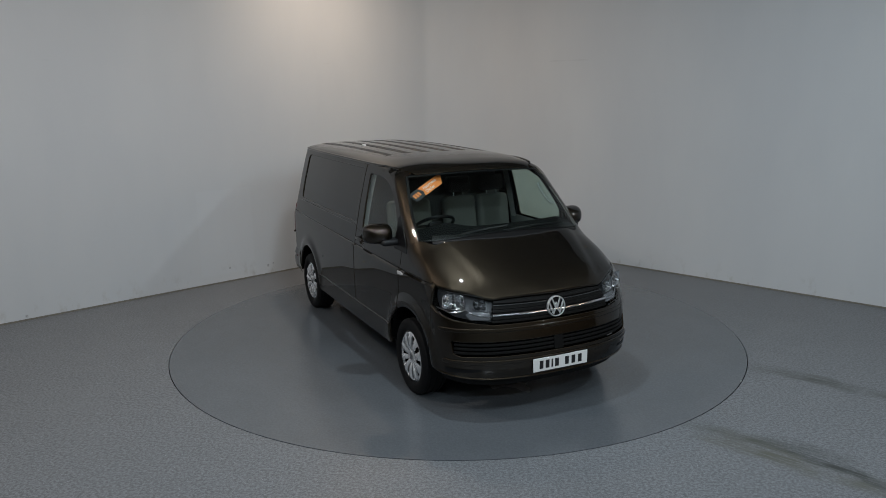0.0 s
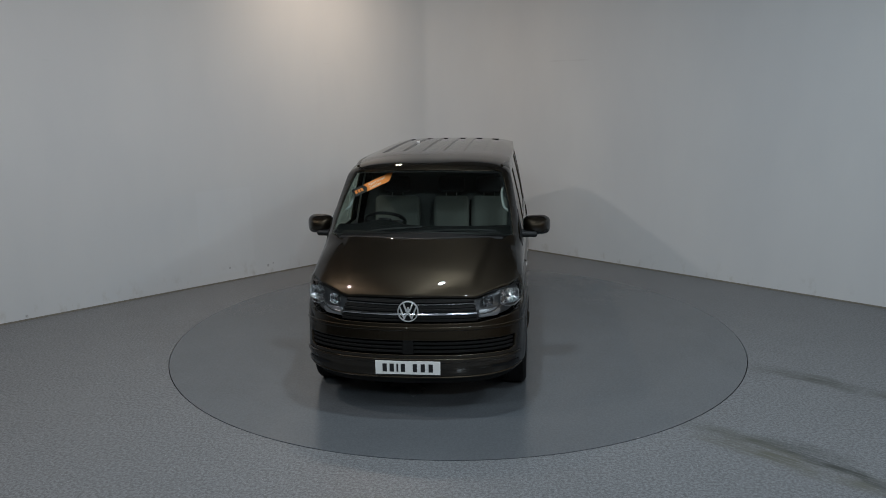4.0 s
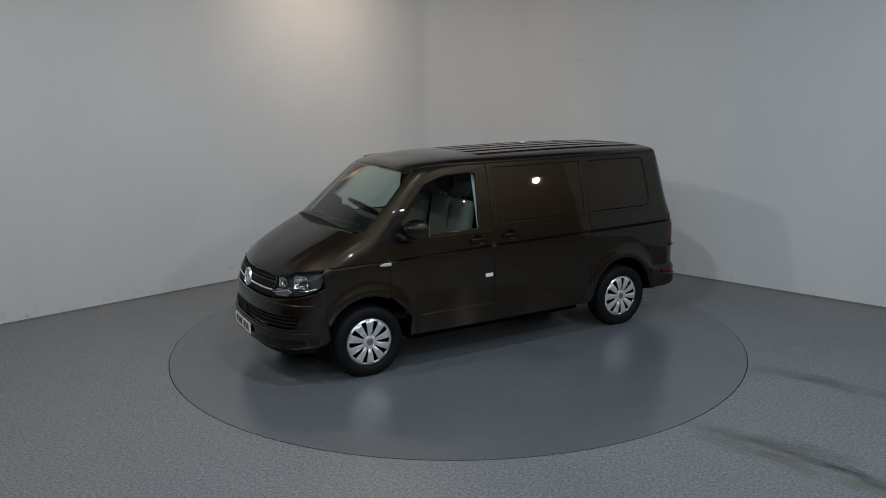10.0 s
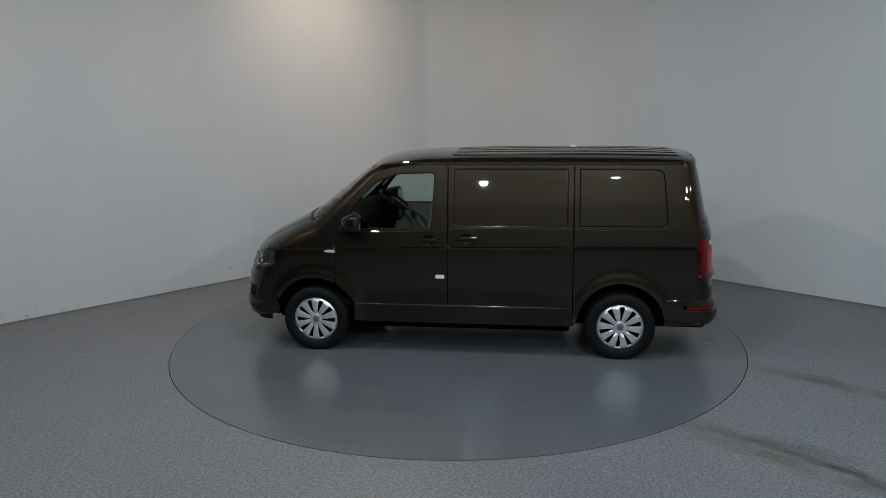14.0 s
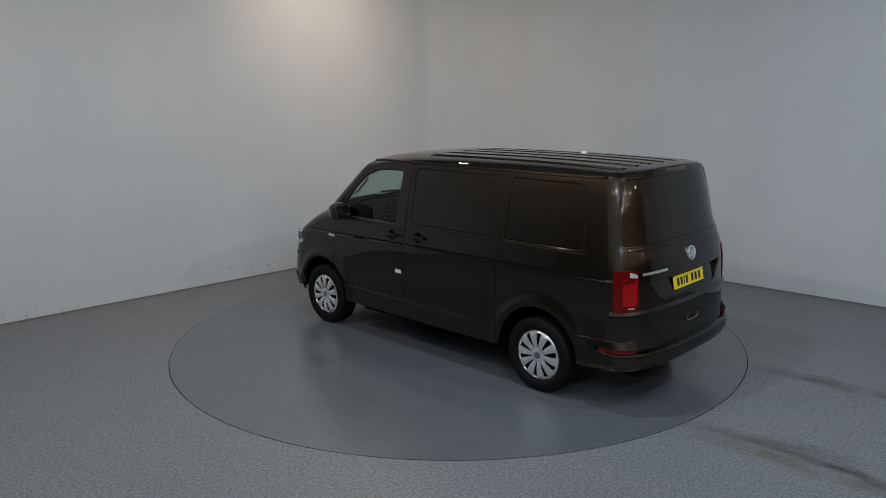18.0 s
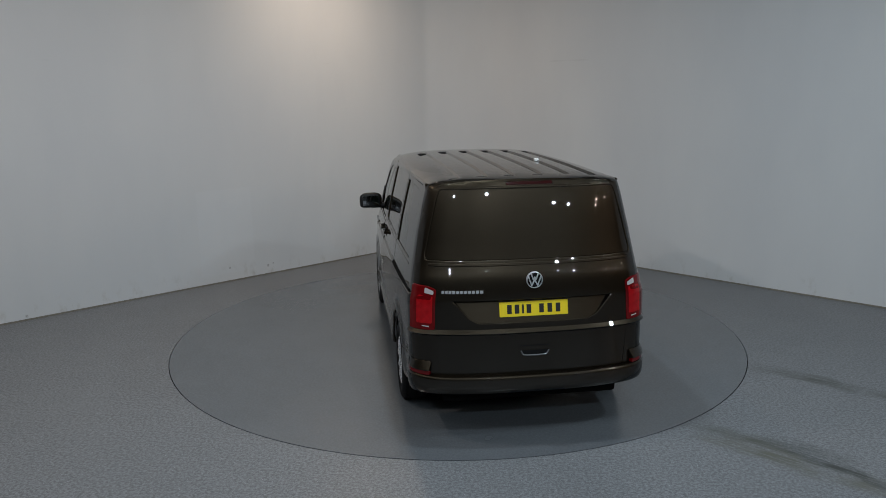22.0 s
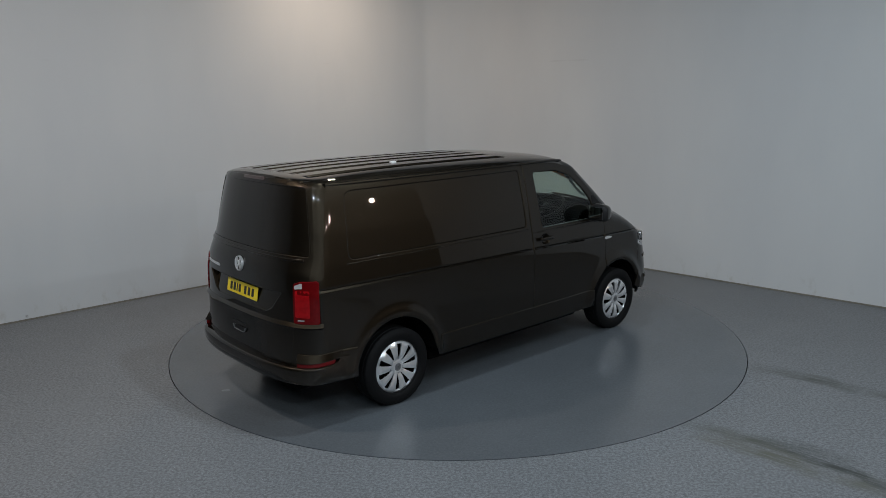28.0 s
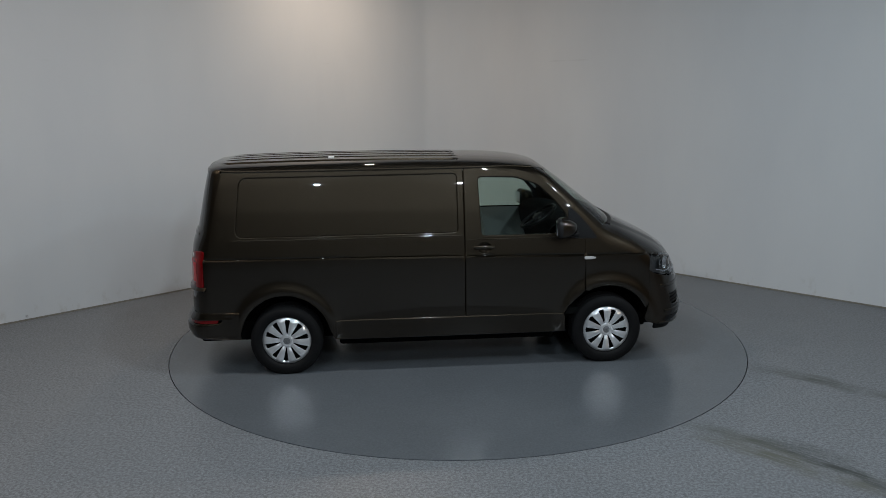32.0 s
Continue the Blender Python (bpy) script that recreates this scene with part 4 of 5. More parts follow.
def plate(name, m, mat):
    """A registration plate; its characters are plain bars."""
    bm = bmesh.new()
    box(bm, 0, 0, 0, 0.520, 0.111, 0.006, 0.002, 1)
    bmesh.ops.transform(bm, matrix=m, verts=bm.verts)
    p = part(name, bm, mat, VAN, ("white" if mat is WHITE else "yellow") + " registration plate")
    for k, x in enumerate((-0.185, -0.128, -0.083, -0.038, 0.058, 0.121, 0.184)):
        bm = bmesh.new()
        wd = 0.014 if k == 2 else 0.034
        box(bm, x, 0, 0.004, wd, 0.066, 0.003)
        bmesh.ops.transform(bm, matrix=m, verts=bm.verts)
        part("character_bar", bm, INK, p, smooth=False)
    return p


def roof():
    xs = np.linspace(0.90, -2.06, 40)
    side = [(float(x), float(half_width(x, np.interp(x, [-2.1, -1.9, 0.75, 0.90], [EDGE + 0.02, EDGE, EDGE - 0.004, 1.84])) - 0.003)) for x in xs]
    front = [(0.935, 0.60), (0.965, 0.4), (0.975, 0.0), (0.965, -0.4), (0.935, -0.60)]
    rear = [(-2.12, -0.70), (-2.165, -0.5), (-2.18, 0), (-2.165, 0.5), (-2.12, 0.70)]
    outline = side[::-1] + front + [(x, -y) for x, y in side] + rear
    lines = [-0.53, -0.32, -0.11, 0.11, 0.32, 0.53]
    def ribs(uv):
        p = on_top(uv)
        for y0 in lines:
            c = np.clip((0.047 - np.abs(uv[:, 1] - y0)) / 0.010, 0, 1)
            ends_ = np.clip((0.14 - uv[:, 0]) / 0.03, 0, 1) * np.clip((uv[:, 0] + 2.05) / 0.03, 0, 1)
            p[:, 2] -= 0.013 * c * ends_
        return p
    rows = [y + e for y in lines for e in (-0.048, -0.036, 0.036, 0.048)]
    patch("roof", np.array(outline), ribs, PAINT, VAN, "brown roof with pressed channels", step=0.026, ref=(-0.6, 0, 1.0), rim=0.02, bevel=0.006, rows=rows)
    # black blocks added to paint the dark, shaded end walls of the channels
    for y0 in lines:
        for x0 in (0.118, -2.028):
            bm = bmesh.new()
            z0 = float(top_z(np.array([x0]), np.array([y0]))[0])
            slope = math.degrees(math.atan2(float(top_z(np.array([x0 + 0.03]), np.array([y0]))[0]) - float(top_z(np.array([x0 - 0.03]), np.array([y0]))[0]), 0.06))
            box(bm, x0, y0, z0 - 0.010, 0.022, 0.082, 0.014, 0.003, 1, pose(0, 0, 0, 0, -slope, 0))
            part("channel_end_shade", bm, SATIN, VAN, "dark block painting the shaded end wall of a roof channel", smooth=False)
    for sg in (1, -1):
        bm = bmesh.new()
        xs2 = np.linspace(0.80, -2.02, 36)
        zz = np.interp(xs2, [-2.1, -1.9, 0.6, 0.80], [EDGE + 0.008, EDGE, EDGE, 1.856])
        yy = half_width(xs2, zz)
        tube(bm, [(float(x), sg * float(y - 0.002), float(z)) for x, y, z in zip(xs2, yy, zz)], 0.0145, 8)
        part("roof_moulding", bm, PAINT, VAN, "body-coloured roof edge moulding")
    bm = bmesh.new()
    box(bm, -1.06, -0.36, 1.952, 0.055, 0.035, 0.024, 0.006)
    part("roof_tag", bm, PALE, VAN, "small white tag on the roof")


def rear_end():
    f = REAR
    def off(o):
        def go(uv):
            p = f(uv)
            d = p - np.array([-1.5, 0, 0])
            d[:, 2] = 0
            return p + d / np.linalg.norm(d, axis=1)[:, None] * o
        return go
    # tailgate with its window
    gate = []
    for z, y in ((0.505, 0.70), (0.83, 0.735), (0.86, 0.735), (1.15, 0.735), (1.17, 0.83), (1.34, 0.815), (1.6, 0.765), (1.80, 0.718), (1.895, 0.68)):
        x = float(bisect(lambda x: half_width(x, z) < y, np.array(-2.6), np.array(-1.8)))
        gate.append((ra(x, y), z))
    outline = np.array(gate + [(0.55, 1.915), (0.3, 1.922), (0, 1.925), (-0.3, 1.922), (-0.55, 1.915)] + [(-a, z) for a, z in gate[::-1]])
    wn = []
    for z, y in ((1.345, 0.795), (1.40, 0.79), (1.6, 0.742), (1.80, 0.690), (1.868, 0.662)):
        x = float(bisect(lambda x: half_width(x, z) < y, np.array(-2.6), np.array(-1.8)))
        wn.append((ra(x, y), z))
    win = rounded(np.array(wn + [(-a, z) for a, z in wn[::-1]]), [0.05, 0, 0, 0, 0.04, 0.04, 0, 0, 0, 0.05])
    scoop = rounded([(-0.62, 1.068), (-0.50, 0.92), (-0.43, 0.885), (0.43, 0.885), (0.50, 0.92), (0.62, 1.068)], [0.01, 0.05, 0.03, 0.03, 0.05, 0.01])
    t = patch("tailgate", outline, f, PAINT, VAN, holes=[win, scoop], ref=(-1.6, 0, 1), bevel=0.008, rim=0.07, step=0.028)
    patch("rear_window", shrink(win, 0.011), off(-0.008), PAINT, t, "body-coloured blank panel in place of a rear window", rim=0.016, bevel=0.012, ref=(-1.6, 0, 1.5))
    def recess(uv):
        p = f(uv)
        p[:, 0] += 0.004 + 0.052 * np.clip((uv[:, 1] - 0.885) / 0.18, 0, 1)
        return p
    patch("plate_recess", scoop, recess, PAINT, t, rim=0.0, ref=(-1.6, 0, 1))
    def slope(z0, z1, o0, o1, g=off):
        """An offset that grows from o0 at height z0 to o1 at height z1."""
        def go(uv):
            p, q = g(0.0)(uv), g(1.0)(uv)
            o = np.interp(uv[:, 1], [z1, z0], [o1, o0]) if z1 < z0 else np.interp(uv[:, 1], [z0, z1], [o0, o1])
            return p + (q - p) * o[:, None]
        return go
    ledge = rounded([(-0.92, 0.822), (-0.92, 0.846), (0.92, 0.846), (0.92, 0.822)], 0.003)
    patch("lower_ledge", ledge, slope(0.846, 0.822, 0.003, 0.024), PAINT, t, rim=0.022, ref=(-1.6, 0, 0.8), bevel=0.003)
    bar = rounded([(-0.79, 1.316), (-0.79, 1.326), (0.79, 1.326), (0.79, 1.316)], 0.006)
    patch("window_ledge", bar, off(0.006), PAINT, t, rim=0.012, ref=(-1.6, 0, 1.3), bevel=0.007)
    h = rounded([(-0.085, 0.640), (-0.112, 0.676), (0.112, 0.676), (0.085, 0.640)], 0.008)
    patch("handle_pocket", h, off(0.002), SATIN, t, "dark grip pocket", rim=0.0, ref=(-1.6, 0, 0.6))
    bm = bmesh.new()
    pts = off(0.010)(np.array([(-0.112, 0.676), (-0.100, 0.655), (-0.082, 0.643), (0.0, 0.640), (0.082, 0.643), (0.100, 0.655), (0.112, 0.676)]))
    tube(bm, spline(pts.tolist(), 3).tolist(), 0.006, 6)
    part("tailgate_handle", bm, GUIDE, t, "pale rounded grip under the pocket")
    h = rounded([(-0.135, 0.709), (-0.135, 0.715), (0.135, 0.715), (0.135, 0.709)], 0.002)
    patch("handle_line", h, off(0.002), SATIN, t, "fine dark joint", rim=0.0, ref=(-1.6, 0, 0.6))
    h = rounded([(-0.60, 1.880), (-0.60, 1.906), (0.60, 1.906), (0.60, 1.880)], 0.006)
    patch("brake_light_band", h, off(0.002), PAINT, t, "brown band round the high brake light", rim=0.004, ref=(-1.6, 0, 1.8))
    b3 = rounded([(-0.235, 1.889), (-0.235, 1.905), (0.235, 1.905), (0.235, 1.889)], 0.004)
    patch("brake_light", b3, off(0.004), REDD, t, "slim dark red high brake light", rim=0.006, ref=(-1.6, 0, 1.8))
    # corner pillars between tailgate and sides
    for s in (1, -1):
        inner = [(a + 0.004, z) for a, z in gate if z > 1.16]
        outer = []
        for x, z in ((-2.04, 1.889), (-2.022, 1.84), (-2.063, 1.70), (-2.123, 1.40), (-2.156, 1.18)):
            outer.append((ra(x, float(half_width(x, z))), z))
        poly = [(s * a, z) for a, z in inner + outer]
        patch("corner_pillar", np.array(poly), f, PAINT, VAN, ref=(-1.6, 0, 1.4))
        lo_in = [(gate[0][0] + 0.004, 0.48), (gate[1][0] + 0.004, 0.845)]
        lo_out = [(ra(-2.166, float(half_width(-2.166, z))), z) for z in (0.845, 0.48)]
        patch("lower_corner", np.array([(s * a, z) for a, z in lo_in + lo_out]), f, PAINT, VAN, ref=(-1.6, 0, 0.7))
        a0, a1 = gate[1][0] + 0.004, ra(-2.218, float(half_width(-2.218, 1.0)))
        lens = rounded([(s * a0, 0.850), (s * a0, 1.145), (s * (a0 + 0.05), 1.165), (s * a1, 1.172), (s * a1, 0.850)], [0.01, 0.02, 0.02, 0.02, 0.01])
        tl = patch("tail_light", lens, off(0.008), REDL, VAN, "red tail light with a pale strip", rim=0.02, ref=(-1.6, 0, 1), bevel=0.006)
        core = rounded([(s * (a0 + 0.012), 0.895), (s * (a0 + 0.012), 1.098), (s * (a1 - 0.06), 1.104), (s * (a1 - 0.06), 0.895)], 0.012)
        patch("lit_core", core, off(0.0098), REDB, tl, "brighter red core", rim=0.0, ref=(-1.6, 0, 1))
        top = rounded([(s * (a0 + 0.008), 1.110), (s * (a0 + 0.008), 1.136), (s * (a0 + 0.05), 1.155), (s * (a1 - 0.11), 1.160), (s * (a1 - 0.11), 1.120)], 0.006)
        patch("pale_segment", top, off(0.0105), WHITEL, tl, "pale indicator segment", rim=0.0, ref=(-1.6, 0, 1))
        low = rounded([(s * (a0 + 0.03), 0.868), (s * (a0 + 0.03), 0.876), (s * (a1 - 0.10), 0.879), (s * (a1 - 0.10), 0.872)], 0.003)
        patch("lower_segment", low, off(0.0105), WHITEL, tl, "pale reversing segment", rim=0.0, ref=(-1.6, 0, 1))
    # rear bumper, wrapped from arch to arch
    sec = [(-0.012, 0.510), (0.040, 0.504), (0.052, 0.500), (0.058, 0.492), (0.060, 0.480), (0.060, 0.44), (0.052, 0.395), (0.030, 0.365), (-0.02, 0.350)]
    aa = np.linspace(-1.16, 1.16, 61)
    rows = []
    for o, z in sec:
        # the top rises towards the wheel arches
        zz = z + (0.095 if z > 0.47 else 0.0) * np.clip((np.abs(aa) - 1.0) / 0.04, 0, 1)
        p = off(0.0)(np.stack([aa, np.full(61, max(z, 0.36))], 1))
        d = p - np.array([-1.5, 0, 0])
        d[:, 2] = 0
        fade = np.clip((1.12 - np.abs(aa)) / 0.45, 0.12, 1)
        p = p + d / np.linalg.norm(d, axis=1)[:, None] * (o * fade)[:, None]
        p[:, 2] = zz
        rows.append(p)
    verts = [v for r in rows for v in r]
    faces = [(i * 61 + k, i * 61 + k + 1, (i + 1) * 61 + k + 1, (i + 1) * 61 + k) for i in range(len(sec) - 1) for k in range(60)]
    bmp = part_of("rear_bumper", mesh_of("rear_bumper", verts, faces), PAINT, VAN, "brown wrap-around rear bumper")
    def faded(o):
        def go(uv):
            p = f(uv)
            d = p - np.array([-1.5, 0, 0])
            d[:, 2] = 0
            q = o * np.clip((1.12 - np.abs(uv[:, 0])) / 0.45, 0.25, 1)
            return p + d / np.linalg.norm(d, axis=1)[:, None] * q[:, None]
        return go
    for s in (1, -1):
        pad = rounded([(s * 0.735, 0.548), (s * 0.735, 0.604), (s * 1.06, 0.598), (s * 1.10, 0.548)], [0.006, 0.010, 0.02, 0.006])
        patch("corner_pad", pad, slope(0.604, 0.548, 0.012, 0.052, faded), PAINT, bmp, "raised corner step", rim=0.040, bevel=0.006, ref=(-1.6, 0, 0.5))
        ref_ = rounded([(s * 0.737, 0.508), (s * 0.737, 0.546), (s * 0.99, 0.546), (s * 0.98, 0.515)], 0.005)
        patch("bumper_reflector", ref_, faded(0.040), REDL, bmp, "red reflector strip", rim=0.03, ref=(-1.6, 0, 0.5))
    badge(VAN, Matrix.Translation((-2.402, 0, 1.205)) @ pose(0, 0, 0, 0, 4, 0) @ pose(0, 0, 0, 90, 0, -90), 0.062)
    plate("rear_plate", Matrix.Translation((-2.388, 0, 0.985)) @ pose(0, 0, 0, 0, 10, 0) @ pose(0, 0, 0, 90, 0, -90), YELLOW)


def wheel_meshes():
    """Tyre, cover and hidden drum, about the wheel's own axis; the outer face looks to +y."""
    bm = bmesh.new()
    lathe(bm, [(0.200, -0.09), (0.225, -0.105), (0.285, -0.112), (0.316, -0.100), (0.329, -0.085), (0.3305, -0.06), (0.324, -0.057), (0.324, -0.050), (0.3305, -0.047), (0.3305, -0.006), (0.324, -0.003), (0.324, 0.003), (0.3305, 0.006), (0.3305, 0.047), (0.324, 0.050), (0.324, 0.057), (0.3305, 0.06), (0.329, 0.085), (0.316, 0.100), (0.299, 0.108), (0.285, 0.1125), (0.255, 0.112), (0.238, 0.106), (0.227, 0.096), (0.222, 0.07)], 72)
    bmesh.ops.recalc_face_normals(bm, faces=bm.faces)
    for v in bm.verts:
        # the tread lies flat where it carries the van
        if v.co.z < -0.20:
            v.co.z = max(v.co.z, 0.0005 - HUB_Z)
    tyre = bpy.data.meshes.new("tyre")
    bm.to_mesh(tyre)
    bm.free()
    bm = bmesh.new()
    lathe(bm, [(0.0001, 0.03), (0.215, 0.035), (0.2225, 0.07), (0.2225, -0.09), (0.0001, -0.10)], 40)
    bmesh.ops.recalc_face_normals(bm, faces=bm.faces)
    drum = bpy.data.meshes.new("drum")
    bm.to_mesh(drum)
    bm.free()
    n = 10
    ring = np.array([(0.2225 * math.cos(t), 0.2225 * math.sin(t)) for t in np.linspace(0, 2 * math.pi, 80, endpoint=False)])
    slots = []
    for k in range(n):
        a = 2 * math.pi * (k + 0.5) / n
        o = rounded([(0.062, -0.0035), (0.201, -0.0265), (0.2065, 0.0), (0.201, 0.0265), (0.062, 0.0035)], [0.001, 0.003, 0.03, 0.003, 0.001], 4)
        slots.append(np.stack([o[:, 0] * math.cos(a) - o[:, 1] * math.sin(a), o[:, 0] * math.sin(a) + o[:, 1] * math.cos(a)], 1))
    def dish(uv):
        r, t = np.hypot(uv[:, 0], uv[:, 1]), np.arctan2(uv[:, 1], uv[:, 0])
        ph = np.abs((t * n / (2 * math.pi) + 0.5) % 1 - 0.5) * 2
        y = np.interp(r, [0, 0.034, 0.036, 0.05, 0.056, 0.11, 0.18, 0.208, 0.2225], [0.094, 0.094, 0.099, 0.099, 0.090, 0.100, 0.100, 0.096, 0.084])
        y = y + 0.011 * (1 - ph) * np.clip((r - 0.055) / 0.04, 0, 1) * np.clip((0.208 - r) / 0.02, 0, 1)
        return np.stack([uv[:, 0], y, uv[:, 1]], 1)
    tmp = patch("wheel_cover", ring, dish, None, holes=slots, step=0.0115, rim=0.016, bevel=0.0015, ref=(0, -1, 0))
    cover = tmp.data
    bpy.data.objects.remove(tmp)
    return tyre, drum, cover


def wheels():
    tyre, drum, cover = wheel_meshes()
    first = True
    bm = bmesh.new()
    lathe(bm, [(0.033, 0.0945), (0.032, 0.0975), (0.0001, 0.098)], 24)
    for pts in ([(-0.014, 0.020), (-0.005, 0.0), (0.0, 0.010), (0.005, 0.0), (0.014, 0.020)], [(-0.022, 0.010), (-0.011, -0.019), (0, 0.0), (0.011, -0.019), (0.022, 0.010)]):
        tube(bm, [(x, 0.0985, z) for x, z in pts], 0.0028, 5)
    cap = bpy.data.meshes.new("hub_cap")
    bm.to_mesh(cap)
    bm.free()
    cap.materials.append(GUIDE)
    for hx in HUBS:
        for s in (1, -1):
            w = new("wheel", drum)
            new("hub_cap", cap).parent = w
            ty, cv = new("tyre", tyre), new("wheel_cover", cover)
            if first:
                for me, mt in ((drum, DARK), (tyre, RUBBER), (cover, SILVER)):
                    me.materials.append(mt)
                    me.shade_smooth()
                    me.set_sharp_from_angle(angle=radians(35))
                first = False
            ty.parent = cv.parent = w
            w.parent = VAN
            w.matrix_basis = pose(hx, s * 0.826, HUB_Z, 0, 0, 0 if s > 0 else 180)
            cv.matrix_basis = pose(0, 0, 0, 0, 17 if hx > 0 else -5, 0)
            w["label"] = "wheel with a black tyre and silver cover"
        for s in (1, -1):
            bm = bmesh.new()
            r = R_ARCH + 0.012
            prev = None
            for a in np.linspace(4, 176, 25):
                c, t = hx + r * math.cos(radians(a)), 0.35 + r * math.sin(radians(a))
                cur = [bm.verts.new((c, s * 0.925, t)), bm.verts.new((c, s * 0.55, t))]
                if prev:
                    bm.faces.new((prev[0], prev[1], cur[1], cur[0]))
                prev = cur
            vs = [v for v in bm.verts if abs(abs(v.co.y) - 0.55) < 1e-6]
            bm.faces.new(vs)
            part("arch_liner", bm, DARK, VAN, "black wheel arch liner")


def underbody():
    bm = bmesh.new()
    box(bm, 0, 0, 0.295, 2.06, 1.52, 0.17, 0.03)
    box(bm, 1.96, 0, 0.35, 0.34, 1.36, 0.12, 0.03)
    box(bm, -2.02, 0, 0.36, 0.62, 1.36, 0.20, 0.03)
    box(bm, 0, 0, 0.37, 4.0, 1.10, 0.28, 0.02)
    part("underbody", bm, DARK, VAN, "dark underbody")
    bm = bmesh.new()
    tube(bm, [(1.5, -0.8, 0.325), (1.5, 0.8, 0.325)], 0.05)
    part("axle", bm, DARK, VAN)
    bm = bmesh.new()
    tube(bm, [(-1.5, -0.8, 0.325), (-1.5, 0.8, 0.325)], 0.06)
    part("axle", bm, DARK, VAN)


def cab():
    # bulkhead, lining and floor of the cab
    bm = bmesh.new()
    lo = [(-0.84, 0.42), (0.84, 0.42), (0.80, 1.25), (0.66, 1.84), (-0.66, 1.84), (-0.80, 1.25)]
    faces_ = [[bm.verts.new((x, y, z)) for y, z in lo] for x in (0.08, 0.12)]
    for q in faces_:
        bm.faces.new(q)
    for q in range(6):
        bm.faces.new((faces_[0][q - 1], faces_[0][q], faces_[1][q], faces_[1][q - 1]))
    bmesh.ops.recalc_face_normals(bm, faces=bm.faces)
    part("bulkhead", bm, TRIMD, VAN, "dark bulkhead behind the seats")
    bm = bmesh.new()
    box(bm, 0.75, 0, 0.50, 1.35, 1.72, 0.06)
    part("cab_floor", bm, DASH, VAN)
    sk = rounded([(0.13, -0.66), (0.90, -0.56), (0.90, 0.56), (0.13, 0.66)], 0.05)
    patch("headlining", sk, lambda uv: on_top(uv) - np.array([0, 0, 0.035]), TRIM, VAN, "pale grey roof lining", rim=0.0, ref=(0.5, 0, 1.2), step=0.06)
    for s in (1, -1):
        dc = rounded([(0.17, 0.52), (0.17, 1.25), (1.20, 1.25), (1.26, 0.80), (1.10, 0.52)], 0.05)
        patch("door_card", dc, on_side(s, -0.055), CARD, VAN, "grey door lining", rim=0.0, ref=(0.7, 0, 1), step=0.06)
        bp = rounded([(0.19, 1.22), (0.19, 1.82), (0.305, 1.80), (0.30, 1.22)], 0.03)
        patch("pillar_trim", bp, on_side(s, -0.06), TRIM, VAN, "pale grey pillar trim", rim=0.0, ref=(0.7, 0, 1), step=0.05)
        ap = np.array([(x - 0.03, z - 0.01) for x, z in WS_SIDE] + [(x - 0.085, z - 0.012) for x, z in WS_SIDE[::-1]])
        patch("pillar_trim", ap, on_side(s, -0.03), TRIM, VAN, "pale grey pillar trim", rim=0.0, ref=(0.7, 0, 1), step=0.04)
    for s in (1, -1):
        bm = bmesh.new()
        tube(bm, spline([(1.13, s * 0.765, 1.475), (1.10, s * 0.725, 1.505), (1.03, s * 0.705, 1.575), (0.97, s * 0.700, 1.635), (0.94, s * 0.715, 1.665)], 5).tolist(), 0.013, 8)
        part("grab_handle", bm, CARD, VAN, "dark grey grab handle on the pillar")
    # dashboard
    sec = spline([(1.50, 1.295), (1.36, 1.335), (1.22, 1.345), (1.10, 1.315), (1.05, 1.22), (1.09, 1.05), (1.16, 0.85), (1.25, 0.7)], 4)
    ys = np.linspace(-0.82, 0.82, 25)
    verts, faces = [], []
    for y in ys:
        for x, z in sec:
            hump = 0.055 * math.exp(-((y + 0.42) / 0.19) ** 2) * math.exp(-((x - 1.16) / 0.13) ** 2)
            verts.append((x - 0.10 * (abs(y) / 0.82) ** 3, y, z + hump))
    n = len(sec)
    for i in range(24):
        for k in range(n - 1):
            faces.append((i * n + k, i * n + k + 1, (i + 1) * n + k + 1, (i + 1) * n + k))
    part_of("dashboard", mesh_of("dashboard", verts, faces), DASH, VAN, "black moulded dashboard")
    # steering wheel on the right
    bm = bmesh.new()
    ring = [(0.19 * math.cos(a), 0.19 * math.sin(a), 0) for a in np.linspace(0, 2 * math.pi, 40, endpoint=False)]
    tube(bm, ring, 0.016, 8, True)
    box(bm, 0, 0, -0.01, 0.13, 0.11, 0.05, 0.02)
    for a in (0, 180, 270):
        box(bm, 0.12 * math.cos(radians(a)), 0.12 * math.sin(radians(a)), -0.008, 0.12, 0.03, 0.02, 0.006, 2, pose(0, 0, 0, 0, 0, a))
    bmesh.ops.transform(bm, matrix=Matrix.Translation((0.93, -0.42, 1.345)) @ pose(0, 0, 0, 0, -32, 0) @ pose(0, 0, 0, 0, 0, -90), verts=bm.verts)
    part("steering_wheel", bm, SATIN, VAN, "black steering wheel")
    # seats: driver's on the right, a double bench on the left
    for y, w in ((-0.40, 0.47), (0.16, 0.37), (0.55, 0.37)):
        bm = bmesh.new()
        box(bm, 0.62, y, 0.88, 0.50, w, 0.14, 0.05, 4)
        s = part("seat_cushion", bm, SEAT, VAN, "pale grey cloth seat cushion")
        bm = bmesh.new()
        box(bm, 0.33, y, 1.20, 0.12, w, 0.60, 0.055, 4, pose(0, 0, 0, 0, -10, 0))
        part("seat_back", bm, SEAT, s, "pale grey cloth seat back")
        bm = bmesh.new()
        box(bm, 0.275, y, 1.615, 0.085, 0.27, 0.17, 0.04, 4, pose(0, 0, 0, 0, -10, 0))
        part("headrest", bm, SEATB, s, "black cloth headrest")
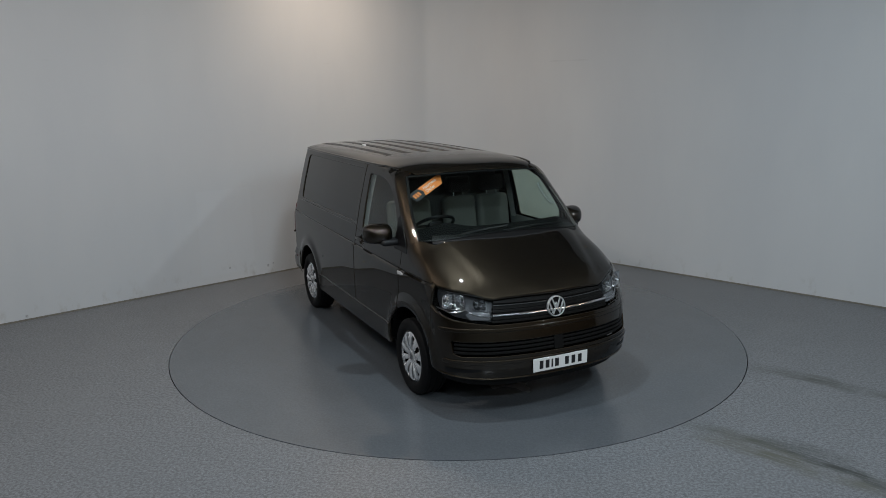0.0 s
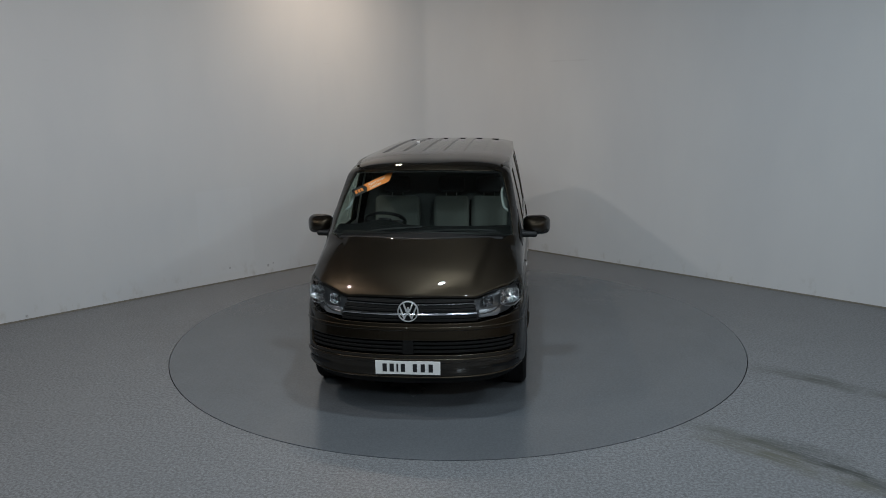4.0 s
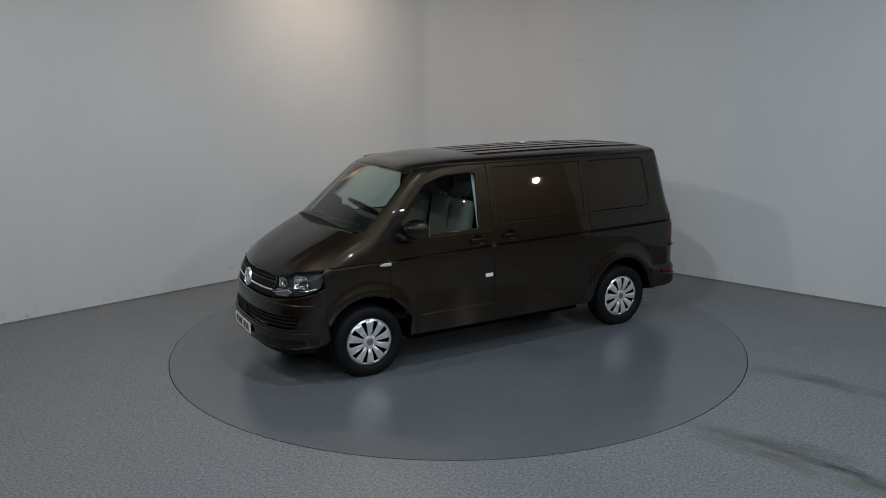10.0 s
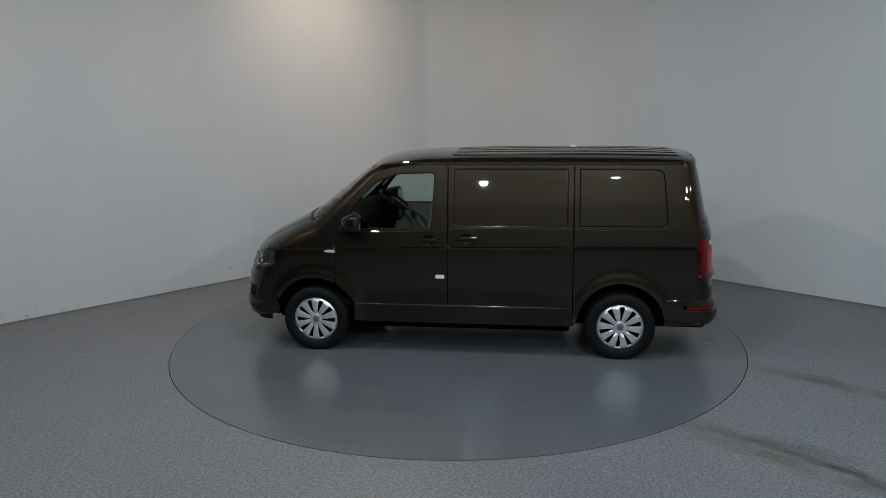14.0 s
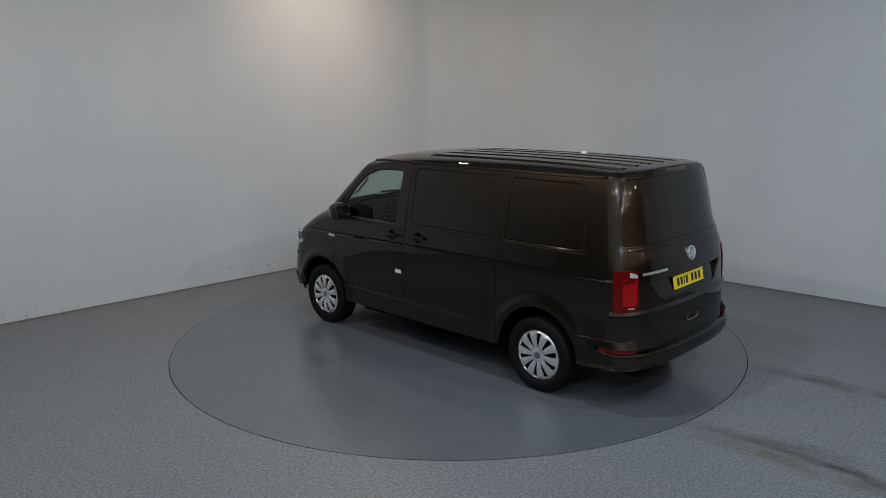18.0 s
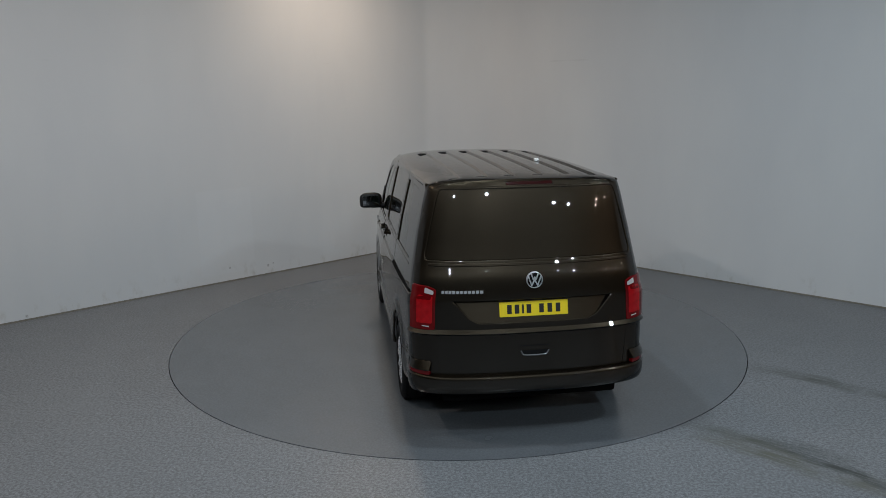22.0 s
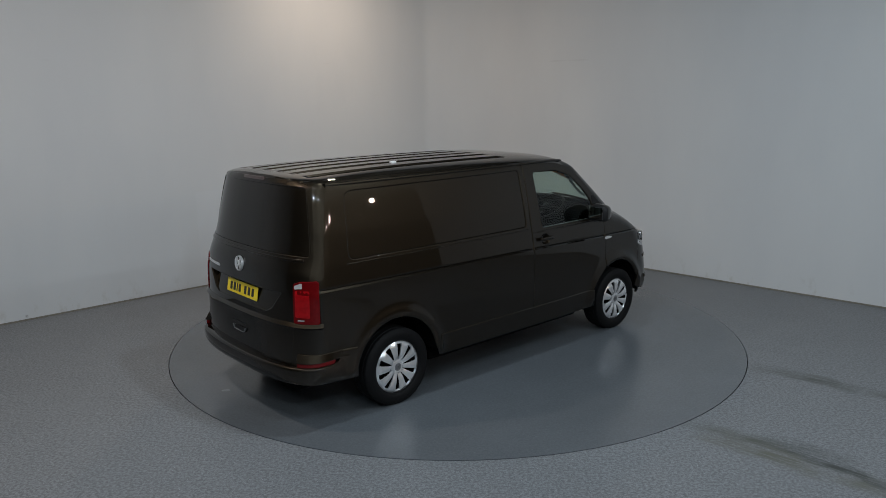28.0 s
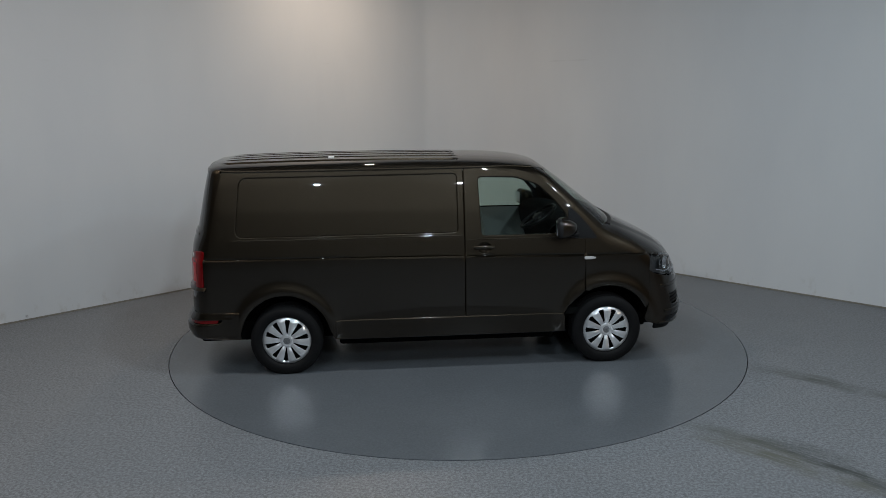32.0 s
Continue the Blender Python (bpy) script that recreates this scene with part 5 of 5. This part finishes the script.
        for e in (-0.055, 0.055):
            bm = bmesh.new()
            tube(bm, [(0.295, y + e, 1.46), (0.282, y + e, 1.56)], 0.007)
            part("headrest_post", bm, CHROME, s, "chrome headrest post")
        bm = bmesh.new()
        box(bm, 0.55, y, 0.66, 0.42, w * 0.85, 0.28, 0.02)
        part("seat_base", bm, DASH, s)


def lettering(text, size, m, mat, parent, name="writing"):
    """Raised writing in the built-in font, as a mesh."""
    cu = bpy.data.curves.new(name, "FONT")
    cu.body, cu.size, cu.extrude, cu.align_x, cu.align_y = text, size, 0.0006, "CENTER", "CENTER"
    tmp = bpy.data.objects.new(name, cu)
    me = bpy.data.meshes.new_from_object(tmp)
    bpy.data.objects.remove(tmp)
    me.transform(m)
    return part_of(name, me, mat, parent, smooth=False)


def windscreen_card():
    """An orange card behind the windscreen, its upper corner at the glass."""
    c = Vector((1.005, -0.475, 1.735))
    u = Vector((-0.10, 0.262, 0.115)).normalized()
    n = Vector((0.62, -0.06, 0.78))
    v = n.cross(u).normalized()
    n = u.cross(v).normalized()
    m = Matrix.Translation(c - n * 0.018) @ Matrix((u, v, n)).transposed().to_4x4()
    def flat(pts, mat, name, parent, lift, label=""):
        bm = bmesh.new()
        top = [bm.verts.new((x, y, lift)) for x, y in pts]
        low = [bm.verts.new((x, y, lift - 0.0012)) for x, y in pts]
        bm.faces.new(top)
        bm.faces.new(low[::-1])
        for i in range(len(pts)):
            bm.faces.new((top[i - 1], low[i - 1], low[i], top[i]))
        bmesh.ops.recalc_face_normals(bm, faces=bm.faces)
        bmesh.ops.transform(bm, matrix=m, verts=bm.verts)
        return part(name, bm, mat, parent, label, False)
    card = flat([(-0.13, -0.052), (0.10, -0.052), (0.19, 0.052), (-0.13, 0.052), (-0.105, 0.0)], ORANGE, "windscreen_card", VAN, 0.0, "orange card with white writing")
    tail = flat([(-0.25, -0.052), (-0.135, -0.052), (-0.11, 0.0), (-0.135, 0.052), (-0.25, 0.052)], INK, "card_tail", card, 0.0, "black end of the card")
    for k in range(3):
        flat([(-0.232 + k * 0.03, -0.022), (-0.21 + k * 0.03, -0.022), (-0.21 + k * 0.03, 0.022), (-0.232 + k * 0.03, 0.022)], ORANGE, "mark_bar", card, 0.0008)
    lettering("Approved", 0.044, m @ Matrix.Translation((0.0, 0.021, 0.001)), PALE, card)
    lettering("Dealer", 0.044, m @ Matrix.Translation((-0.03, -0.023, 0.001)), PALE, card)


def wipers_and_mark():
    # strip of raised chrome letters on the tailgate, as one bar
    zz = 1.129
    for k in range(11):
        y0 = 0.695 - k * 0.0305
        a0, a1 = ra(-2.36, y0), ra(-2.36, y0 - 0.022)
        patch("model_name_bar", np.array([(a0, zz - 0.010), (a0, zz + 0.010), (a1, zz + 0.010), (a1, zz - 0.010)]), REAR, BRIGHT, VAN, "small chrome letter block", rim=0.004, out=0.004, ref=(-1.6, 0, 1), bevel=0.001)
    for s, pts in ((1, [(1.545, -0.02, 1.352), (1.505, 0.32, 1.362), (1.44, 0.66, 1.350)]), (-1, [(1.555, -0.62, 1.325), (1.545, -0.30, 1.372), (1.53, 0.02, 1.392)])):
        bm = bmesh.new()
        tube(bm, spline(pts, 6).tolist(), 0.011, 6)
        part("wiper", bm, SATIN, VAN, "black windscreen wiper")


for _s in (1, -1):
    side_panels(_s)
front_end()
roof()
rear_end()
wheels()
underbody()
cab()
wipers_and_mark()
windscreen_card()


# ------------------------------------------------------------------ the turning
# seconds and heading of the turntable in degrees
TURN = [
    (0.0, -63.41), (0.5, -65.00), (1.0, -67.84), (1.5, -71.95), (2.0, -76.60), (2.5, -81.27), (3.0, -85.92), (3.5, -90.56),
    (5.5, -109.12), (6.5, -118.24), (7.5, -127.33), (8.5, -136.41), (9.5, -145.53), (10.5, -154.68), (11.5, -163.87), (12.5, -173.07),
    (13.5, -182.28), (14.5, -191.50), (16.5, -209.93), (17.5, -219.08), (18.5, -228.24), (19.5, -237.50), (20.5, -246.86), (21.5, -256.33),
    (22.5, -265.87), (23.5, -275.40), (24.5, -284.88), (25.5, -294.31), (27.5, -312.96), (28.5, -322.29), (29.5, -331.61), (30.5, -340.93),
    (31.5, -350.24), (32.0, -354.89)]
VAN_X, VAN_Y = -0.1666, -0.1833


def motions():
    rows, table = [], []
    for t, a in TURN:
        c, s = math.cos(radians(a)), math.sin(radians(a))
        rows.append((t, pose(c * VAN_X - s * VAN_Y, s * VAN_X + c * VAN_Y, 0.002, 0, 0, a)))
        table.append((t, pose(0, 0, 0, 0, 0, a)))
    walk(VAN, rows)
    walk(TABLE, table)


motions()
